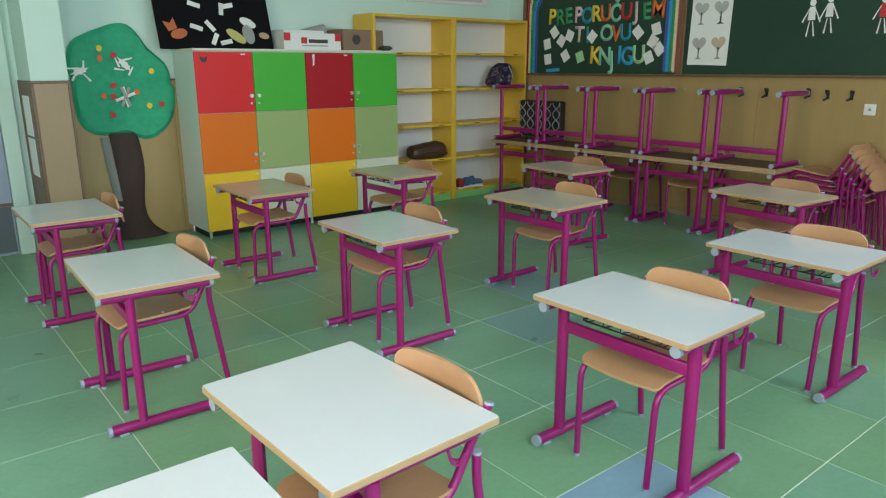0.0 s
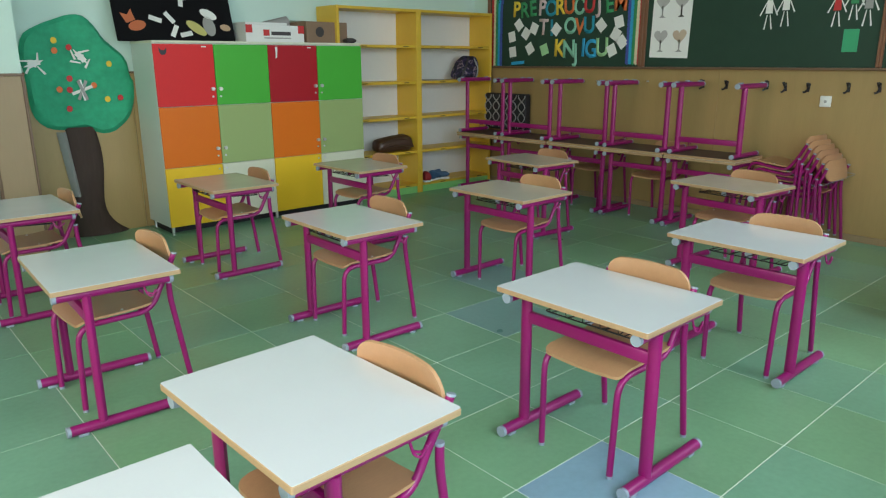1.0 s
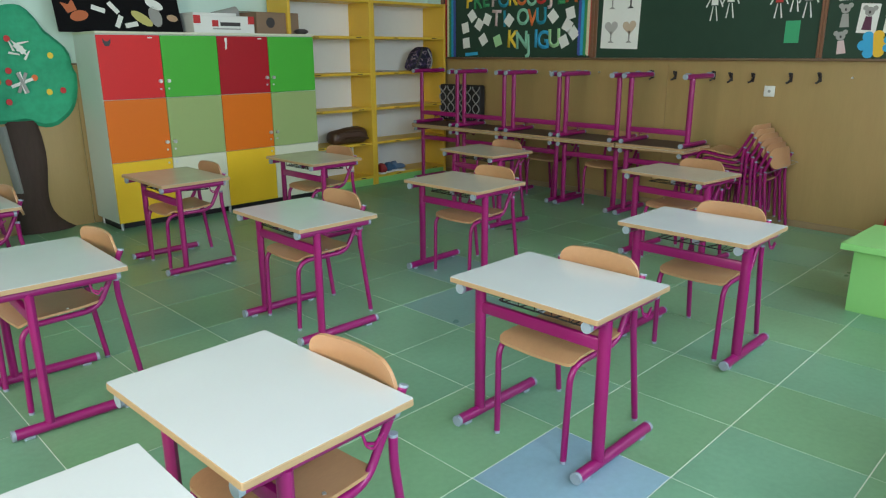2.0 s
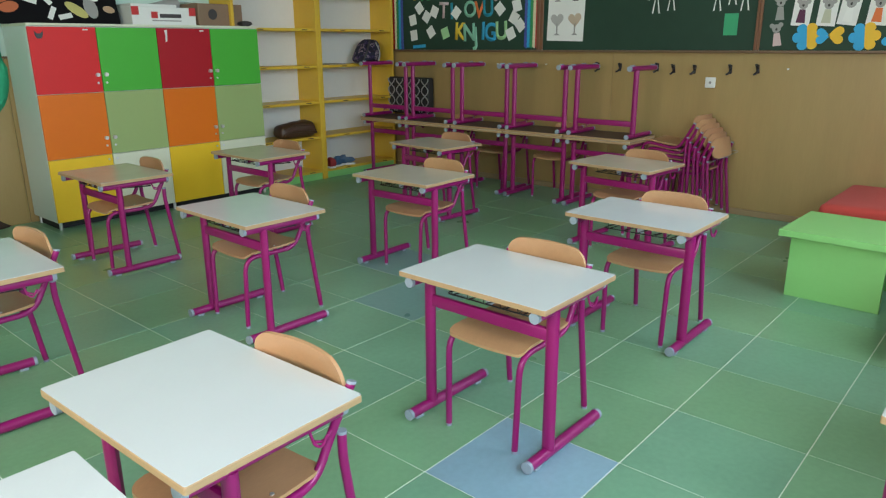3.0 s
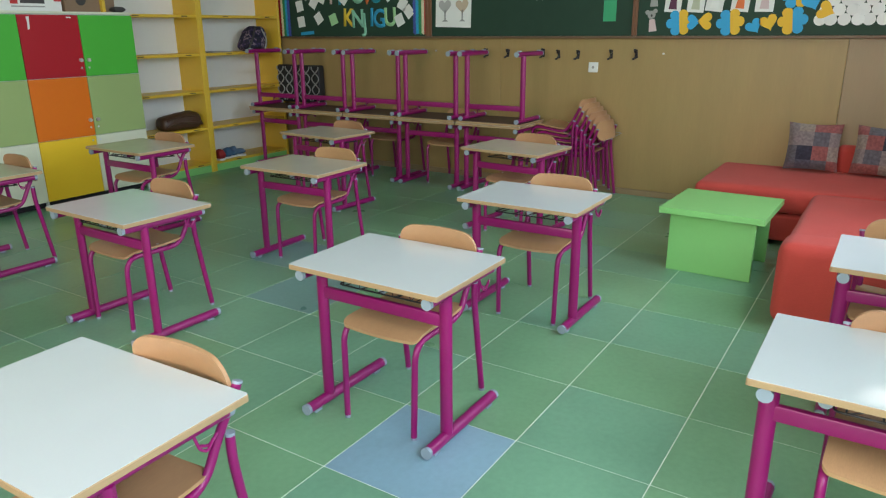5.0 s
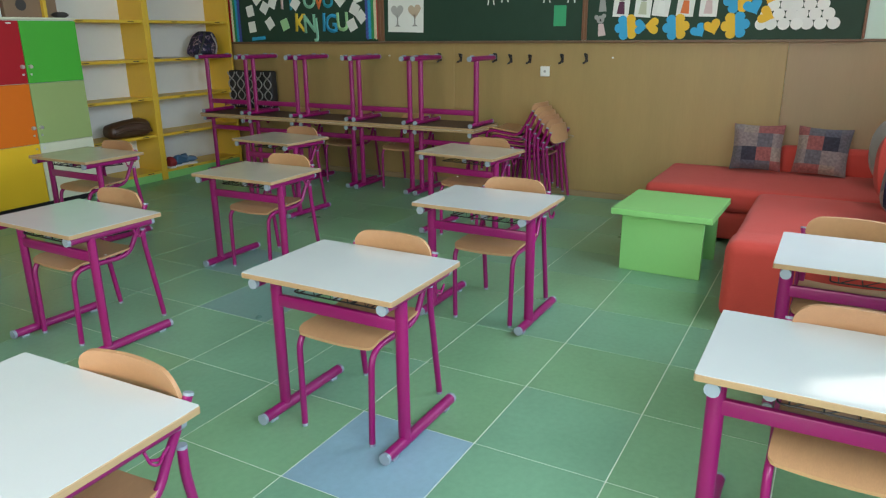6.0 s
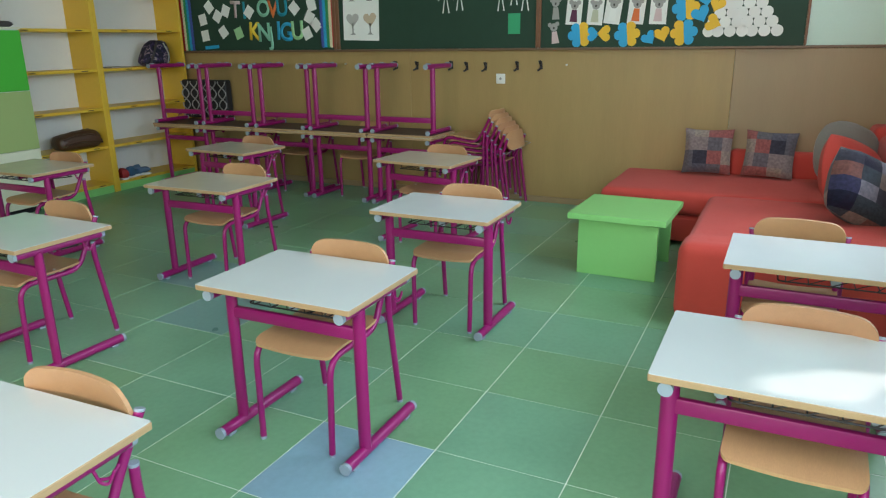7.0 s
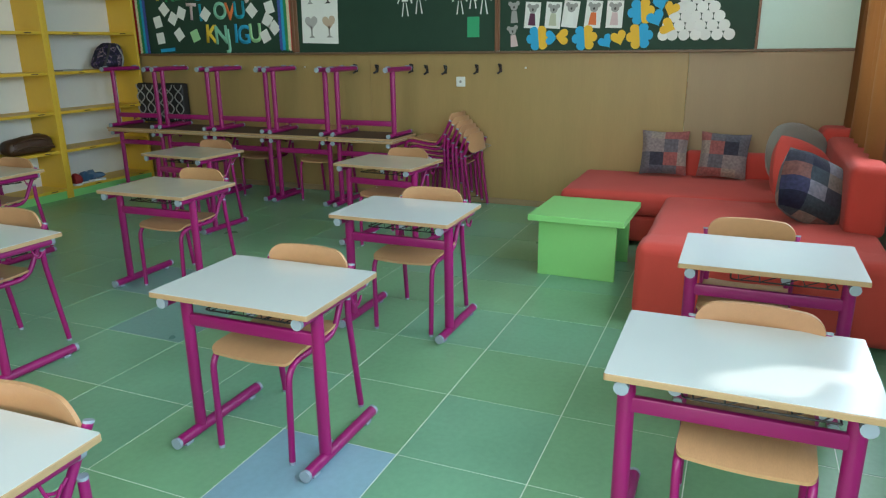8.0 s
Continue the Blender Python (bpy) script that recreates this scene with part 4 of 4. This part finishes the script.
# ---- hooks and socket on the wall panels ----
hook = thing("coat_hook", "black metal double coat hook on the panel", "hook", "coat hooks")
part("plate", box(-0.006, -0.0005, -0.013, 0.013, -0.035, 0.038, 0.003), BLACK_WIRE, hook)
part("upper_prong", tube(fillet([(-0.004, 0, 0.018), (-0.04, -0.004, 0.012), (-0.052, -0.006, 0.036)], 0.015, 4), 0.0095, 8), BLACK_WIRE, hook)
part("lower_prong", tube(fillet([(-0.004, 0, -0.012), (-0.03, 0.010, -0.036), (-0.04, 0.024, -0.040)], 0.012, 4), 0.0085, 8), BLACK_WIRE, hook)
part("knob", tube([(-0.052, -0.006, 0.030), (-0.053, -0.006, 0.044)], 0.012, 8), BLACK_WIRE, hook)
for i, y in enumerate((3.70, 3.47, 3.10, 2.945, 2.755, 2.445, 2.222)):
    m = pose(WX - 0.0125, y, 1.238 + (0.004, 0.0, 0.006, -0.005, -0.006, 0.0, 0.006)[i], 6 * ((i * 5) % 3 - 1), 0, 0)
    if i:
        copy_thing(hook, m)
    else:
        hook.matrix_basis = m
knob = thing("hook_stub", "small bright screw stub of a lost hook", "hook", "broken coat hooks")
part("screw", tube([(0, 0, 0), (-0.018, 0, 0), (-0.02, 0, 0)], 0.008, 10), CHROME, knob)
knob.matrix_basis = pose(WX - 0.0125, 4.29, 1.255)
copy_thing(knob, pose(WX - 0.0125, 1.985, 1.25))
copy_thing(knob, pose(WX - 0.0125, 4.90, 1.25))
socket = thing("wall_socket", "white plastic wall socket on the panel", "socket")
part("plate", box(-0.012, -0.0005, -0.045, 0.045, -0.045, 0.045, 0.006, 2), WHITE, socket)
# The hollow is a flat disc, with its shade given as grey.
part("insert", moved(tube([(0, 0, 0), (0.002, 0, 0)], 0.012, 16), pose(-0.0142, 0, 0)), GREY_P, socket, "grey disc painted as the socket's shaded recess")
socket.matrix_basis = pose(WX - 0.0125, 2.605, 1.125)

# ---- things on and beside the lockers ----
felt = thing("felt_board", "black felt board with paper cut-outs leaning on the wall", "pinboard")
part("board", box(-0.52, 0.52, 0.0, 0.015, 0.0, 0.72, 0.003), BLACK_CARD, felt, smooth=False)


def pinned(u, v, outline, material, label, turn=0.0, name="cut_out"):
    part(name, moved(outline_slab(outline, 0.0015), Matrix.Translation((u, -0.001, v)) @ pose(0, 0, 0, 90, 0, 0) @ pose(0, 0, 0, 0, 0, turn)), material, felt, label, smooth=False)


strip = [(-0.055, -0.02), (0.055, -0.02), (0.055, 0.02), (-0.055, 0.02)]
for u, v, a in ((-0.18, 0.19, -18), (-0.055, 0.205, -52), (-0.03, 0.09, 62), (0.07, 0.065, 12), (-0.17, 0.39, -16), (0.07, 0.36, 82), (0.13, 0.39, 12)):
    pinned(u, v, strip, PAPER, "white paper strip", a)
FOX, STRAW = colour("rust", (0.55, 0.14, 0.05)), colour("straw yellow", (0.55, 0.50, 0.16))
pinned(-0.34, 0.13, [(0.075 * math.cos(a), 0.042 * math.sin(a)) for a in (2 * math.pi * k / 14 for k in range(14))], FOX, "rust paper animal shape", 15)
pinned(-0.40, 0.20, [(-0.04, -0.04), (0.04, -0.04), (0.05, 0.055), (0.0, 0.02), (-0.05, 0.055)], FOX, "rust paper animal head", 20)
pinned(0.17, 0.12, [(0.10 * math.cos(a), 0.042 * math.sin(a)) for a in (2 * math.pi * k / 14 for k in range(14))], STRAW, "straw yellow paper bird", -35)
pinned(0.29, 0.14, [(0.055 * math.cos(a), 0.09 * math.sin(a)) for a in (2 * math.pi * k / 14 for k in range(14))], GREY_P, "grey paper bird", 10)
pinned(0.30, 0.245, [(0.08 * math.cos(a), 0.04 * math.sin(a)) for a in (2 * math.pi * k / 14 for k in range(14))], PAPER, "white paper bird", -25)
pinned(0.44, 0.13, [(0.05 * math.cos(a), 0.03 * math.sin(a)) for a in (2 * math.pi * k / 14 for k in range(14))], TAN_P, "tan paper leaf", -10)
felt.matrix_basis = pose(3.005, 6.57, LZ1 + 0.025, -15, 0, 0)

carton = thing("carton", "white printed carton with red corners on the lockers", "box")
part("body", box(-0.30, 0.30, -0.16, 0.16, 0.0, 0.155, 0.003), WHITE, carton, smooth=False)
part("lid", box(-0.30, 0.12, -0.1605, 0.1605, 0.1555, 0.178, 0.002), WHITE, carton, smooth=False)
for x0, x1 in ((-0.30, -0.235), (0.235, 0.30)):
    part("corner_print", box(x0, x1, -0.1625, -0.1605, 0.085, 0.155), RED_P, carton, "red printed corner", smooth=False)
part("emblem", box(-0.125, -0.065, -0.1625, -0.1605, 0.06, 0.115), RED_P, carton, "red printed emblem", smooth=False)
part("print_bar", box(-0.045, 0.155, -0.1625, -0.1605, 0.065, 0.098), DGREY_P, carton, "dark printed bar", smooth=False)
part("print_bar", box(-0.12, 0.155, -0.1625, -0.1605, 0.035, 0.045), GREY_P, carton, "fine printed bar", smooth=False)
carton.matrix_basis = pose(3.872, 6.61, LZ1 + 0.025, 0, 0, -1)
box2 = thing("carton", "brown cardboard carton with a round dark print", "box")
part("body", box(-0.24, 0.24, -0.16, 0.16, 0.0, 0.20, 0.004), CARD, box2, smooth=False)
part("flap", moved(box(-0.24, 0.24, -0.155, 0.155, 0.0, 0.004), pose(0, 0.01, 0.206, 3, 0, 0)), CARD, box2, smooth=False)
part("round_print", moved(tube([(0, 0, 0), (0, -0.002, 0)], 0.048, 20), pose(-0.09, -0.1605, 0.105)), DGREY_P, box2, "round dark print", smooth=False)
box2.matrix_basis = pose(4.425, 6.60, LZ1 + 0.025, 0, 0, 2)
roll = solo("paper_roll", tube([(3.55, 6.72, LZ1 + 0.085), (4.15, 6.73, LZ1 + 0.23)], 0.055, 14), GREY_P, "grey rolled paper lying behind the cartons", "paper roll")
solo("scraps", moved(pillow(0.12, 0.09, 0.05), pose(4.66, 6.40, LZ1 + 0.052)), DGREY_P, "small dark cloth scrap on the locker top", "cloth")

# ---- paper tree on the wall ----
tree = thing("paper_tree", "large painted paper tree with birds and fruit on the wall", "wall decoration")
bm = bmesh.new()
rings_n, seg = 14, 56
prev = None
for r in range(rings_n + 1):
    now = []
    for k in range(seg):
        a = 2 * math.pi * k / seg
        c, s = math.cos(a), math.sin(a)
        e = (abs(c) ** 2.5 + abs(s) ** 2.5) ** (-1 / 2.5)
        lobe = 1 + 0.05 * math.sin(5 * a + 1.0) + 0.17 * math.exp(-((a - 5.75) / 0.45) ** 2) - 0.15 * math.exp(-((a - 0.8) / 0.45) ** 2) - 0.08 * math.exp(-((a - 4.75) / 0.22) ** 2) + 0.02 * noise.noise(Vector((c * 4, s * 4, 0)))
        t = max(r / rings_n, 0.001)
        x, z = 0.405 * e * lobe * c * t, 0.475 * e * lobe * s * t
        y = -0.035 - 0.02 * noise.noise(Vector((x * 7, z * 7, 2))) - 0.008 * noise.noise(Vector((x * 26, z * 26, 5)))
        now.append(bm.verts.new((x, y if r < rings_n else -0.004, z)))
    if prev:
        for k in range(seg):
            bm.faces.new((prev[k], prev[(k + 1) % seg], now[(k + 1) % seg], now[k]))
    else:
        bm.faces.new(now)
    prev = now
bmesh.ops.recalc_face_normals(bm, faces=bm.faces)
part("crown", moved(bm, pose(2.195, WY - 0.014, 1.35)), CROWN, tree, "crumpled green painted paper crown")
bm = bmesh.new()
prev = None
for r in range(25):
    v = r / 24
    z = 0.93 * (1 - v)
    left = 2.045 - 0.05 * v ** 3
    right = 2.275 + 0.035 * math.sin(v * 5) + 0.22 * v ** 7
    now = []
    for k in range(13):
        u = k / 12
        x = left + (right - left) * u
        bulge = math.sin(math.pi * u) ** 0.6
        y = -0.006 - bulge * (0.045 + 0.05 * v ** 4) - 0.012 * noise.noise(Vector((x * 20, z * 5, 1))) * bulge
        now.append(bm.verts.new((x, WY - 0.014 + y, z + 0.003)))
    if prev:
        for k in range(12):
            bm.faces.new((prev[k], now[k], now[k + 1], prev[k + 1]))
    prev = now
part("trunk", bm, BARK, tree, "crumpled dark brown paper trunk")
bm = bmesh.new()
prev = None
for r in range(9):
    v = r / 8
    now = [bm.verts.new((1.975 + 0.06 * v + 0.075 * u, WY - 0.02 - 0.05 * math.sin(math.pi * u), 0.90 - 0.55 * v)) for u in (0, 0.25, 0.5, 0.75, 1)]
    if prev:
        for k in range(4):
            bm.faces.new((prev[k], now[k], now[k + 1], prev[k + 1]))
    prev = now
part("bark_strip", bm, GREY_P, tree, "grey paper strip beside the trunk")


def on_tree(x, z, outline, material, name, label, turn=0.0, depth=0.07):
    part(name, moved(outline_slab(outline, 0.004), Matrix.Translation((x, WY - depth, z)) @ pose(0, 0, 0, 90, 0, 0) @ pose(0, 0, 0, 0, 0, turn)), material, tree, label, smooth=False)


disc = lambda r, q=1.0: [(r * math.cos(a), r * q * math.sin(a)) for a in (2 * math.pi * k / 14 for k in range(14))]
for x, z, m in ((2.04, 1.63, YELLOW_P), (2.035, 1.55, ORANGE_P), (2.145, 1.575, RED_P), (2.44, 1.445, YELLOW_P), (2.035, 1.245, ORANGE_P), (2.30, 1.272, ORANGE_P), (2.395, 1.155, YELLOW_P), (2.50, 1.165, RED_P), (2.09, 1.088, RED_P), (2.12, 1.33, RED_P), (2.11, 1.24, RED_P)):
    on_tree(x, z, disc(0.023, 1.1), m, "fruit", "round paper fruit")
for x, z, a in ((1.875, 1.45, 20), (2.225, 1.50, -50)):
    ragged = [(r * math.cos(k * math.pi / 8), 0.55 * r * math.sin(k * math.pi / 8)) for k, r in enumerate((0.075, 0.045, 0.062, 0.04, 0.055, 0.038, 0.06, 0.045, 0.085, 0.05, 0.066, 0.042, 0.058, 0.04, 0.06, 0.046))]
    on_tree(x, z, ragged, PAPER, "bird", "white paper bird", a, 0.074)
    for du, dv, turn in ((-0.045, -0.04, -50), (0.045, -0.05, 20), (0.03, 0.045, -25), (-0.06, 0.02, 70)):
        on_tree(x + du, z + dv, [(-0.010, -0.04), (0.008, -0.045), (0.005, 0.04), (-0.005, 0.035)], PAPER, "wing", "ragged white paper strip", a + turn, 0.079)
for a, m in ((0, PAPER), (45, GREY_P), (90, GREY_P), (80, PAPER)):
    on_tree(2.205, 1.235, [(-0.012, -0.085), (0.012, -0.085), (0.012, 0.085), (-0.012, 0.085)], m, "star_strip", "paper strip of a star", a - 70, 0.072 + 0.0045 * (a / 45))

# ---- things on the bookcase ----
bag = thing("leather_bag", "dark brown leather bag lying on a shelf", "bag")
loaf = cushion(-0.235, 0.235, -0.10, 0.10, 0.0, 0.185, 0.07, 0.0)
for v in loaf.verts:
    v.co.z *= 0.86 + 0.10 * math.sin(v.co.x * 9 + 0.6) + 0.07 * noise.noise(v.co * 14)
    v.co.y += 0.012 * noise.noise(v.co * 12 + Vector((3, 0, 0)))
part("body", loaf, BROWN_LEATHER, bag)
part("flap", tube(fillet([(-0.20, -0.108, 0.05), (-0.08, -0.116, 0.085), (0.10, -0.114, 0.07), (0.22, -0.09, 0.05)], 0.06, 4), 0.012, 8), BROWN_LEATHER, bag)
part("strap", tube(fillet([(-0.19, -0.10, 0.11), (-0.05, -0.11, 0.15), (0.12, -0.10, 0.14), (0.22, -0.08, 0.07)], 0.06, 4), 0.009, 8), BROWN_LEATHER, bag)
bag.matrix_basis = pose(5.27, 6.53, 0.483, 0, 0, -4)


def printed(name, colors, scale):
    """Cloth with an irregular print of small coloured blots."""
    m = mat(name, (0.02, 0.018, 0.05), 0.75, grain=0.3, scale=120, bump=0.3)
    nt = m.node_tree
    co, cell, ramp = nt.nodes.new("ShaderNodeTexCoord"), nt.nodes.new("ShaderNodeTexNoise"), nt.nodes.new("ShaderNodeValToRGB")
    cell.inputs["Scale"].default_value, cell.inputs["Detail"].default_value = scale, 3.0
    ramp.color_ramp.interpolation = "CONSTANT"
    while len(ramp.color_ramp.elements) < len(colors):
        ramp.color_ramp.elements.new(0.5)
    for i, (at, c) in enumerate(colors):
        ramp.color_ramp.elements[i].position = at
        ramp.color_ramp.elements[i].color = (*c, 1)
    nt.links.new(co.outputs["Object"], cell.inputs["Vector"])
    nt.links.new(cell.outputs["Fac"], ramp.inputs["Fac"])
    hue = [n for n in nt.nodes if n.type == "HUE_SAT"][0]
    nt.links.new(ramp.outputs["Color"], hue.inputs["Color"])
    return m


BLOTS = printed("navy cloth with pale blots", ((0.0, (0.012, 0.012, 0.03)), (0.52, (0.05, 0.03, 0.10)), (0.575, (0.30, 0.22, 0.24)), (0.62, (0.02, 0.018, 0.045))), 16.0)
pack = thing("backpack", "navy backpack with a pale blotted print slumped on a shelf", "backpack")
slump = cushion(-0.19, 0.19, -0.11, 0.11, 0.0, 0.27, 0.08, 0.0)
for v in slump.verts:
    h = v.co.z / 0.27
    v.co.x = v.co.x * (1 - 0.42 * h ** 1.5) + 0.075 * h + 0.014 * noise.noise(v.co * 11)
    v.co.y = v.co.y * (1 - 0.3 * h) + 0.012 * noise.noise(v.co * 11 + Vector((5, 0, 0)))
part("body", slump, BLOTS, pack)
part("pocket", moved(pillow(0.22, 0.13, 0.09), pose(-0.03, -0.105, 0.085, 82, 0, 0)), BLOTS, pack)
part("strap", tube(fillet([(0.0, -0.07, 0.25), (-0.10, -0.13, 0.16), (-0.17, -0.12, 0.03)], 0.05, 4), 0.012, 8), DGREY_P, pack)
part("trim", tube(fillet([(0.10, -0.07, 0.24), (0.12, -0.125, 0.12), (0.06, -0.14, 0.02)], 0.05, 4), 0.008, 8), GREY_P, pack, "grey piping")
pack.matrix_basis = pose(6.375, 6.545, 1.243, 0, 0, 4)
solo("papers", moved(box(-0.12, 0.12, -0.1, 0.1, 0, 0.012, 0.002), pose(5.86, 6.55, 1.2435)), GREY_P, "small stack of grey papers on a shelf", "papers")


def shoe(label, material, x, turn):
    s = thing("shoe", label, "shoe", "shoes on the bottom shelf")
    up = pillow(0.20, 0.085, 0.10)
    for v in up.verts:
        v.co.z = v.co.z * (0.6 + 0.6 * (v.co.x < -0.0)) + 0.055
    part("upper", up, material, s)
    part("sole", moved(outline_slab(rounded(0.205, 0.082, 0.04, 5), 0.018, bevel=0.003), pose(0, 0, 0.0)), WHITE, s)
    s.matrix_basis = pose(x, 6.50, 0.1035, 0, 0, turn)


shoe("blue sports shoe with a white sole", flat("blue cloth", (0.05, 0.13, 0.24)), 5.86, 12)
shoe("blue sports shoe with a pale sole", flat("slate cloth", (0.06, 0.12, 0.2)), 5.97, -30)
shoe("red shoe with a white sole", flat("red cloth", (0.30, 0.02, 0.02)), 5.71, 80)

LATTICE = mat("black and white lattice print", (0.02, 0.02, 0.022), 0.6, grain=0.1)
satchel = thing("patterned_bag", "black bag with a white lattice print standing on stacked desks", "bag")
part("body", cushion(-0.05, 0.05, -0.325, 0.325, -0.42, 0.0, 0.022), LATTICE, satchel)
for k in range(5):
    for s in (1, -1):
        y = -0.27 + 0.135 * k
        line = [(-0.0555, y + s * 0.052 * math.cos(2 * math.pi * v / 13), -0.395 + 0.38 * v / 20) for v in range(21)]
        part("print_line", tube(line, 0.0065, 6), GREY_P, satchel, "white lattice line")
satchel.matrix_basis = pose(6.69, 6.12, 1.084)

# Framed picture high on the locker wall.
picture = thing("picture", "pale framed picture high on the wall", "picture")
part("frame", box(5.20, 6.39, WY - 0.03, WY - 0.001, 2.165, 2.75, 0.006), WHITE, picture, smooth=False)
part("print", box(5.28, 6.30, WY - 0.034, WY - 0.0305, 2.20, 2.70), colour("pale lilac", (0.60, 0.53, 0.57)), picture, smooth=False)

# ---- floor tiles, each a piece of the floor ----
TILE_SIZE, JOINT_W = 0.5, 0.0039
BLUE = {(2.12, 1.235), (3.12, 2.735), (3.62, 3.235)}


def tile_mesh(w, d, material):
    return mesh("tile", box(-w / 2, w / 2, -d / 2, d / 2, -0.004, 0.0, 0.0008), material)


shared = {}
rng = random.Random(7)
x = 2.622 - 11 * TILE_SIZE
while x < WX:
    y = 1.741 - 6 * TILE_SIZE
    while y < WY:
        x0, x1, y0, y1 = max(x, BX), min(x + TILE_SIZE, WX), max(y, SY), min(y + TILE_SIZE, WY)
        if x1 - x0 > 0.03 and y1 - y0 > 0.03:
            blue = any(abs(x - a) < 0.1 and abs(y - b) < 0.1 for a, b in BLUE)
            kind = (TILE_BLUE if x < 2.5 else TILE_FADED) if blue else (TILE_TEAL if rng.random() < 0.42 else TILE)
            key = (round(x1 - x0, 3), round(y1 - y0, 3), kind.name)
            if key not in shared:
                shared[key] = tile_mesh(x1 - x0 - JOINT_W, y1 - y0 - JOINT_W, kind)
            t = new("tile", shared[key])
            t.parent = floor
            t.matrix_basis = pose((x0 + x1) / 2, (y0 + y1) / 2, rng.uniform(-0.0002, 0.0002))
        y += TILE_SIZE
    x += TILE_SIZE
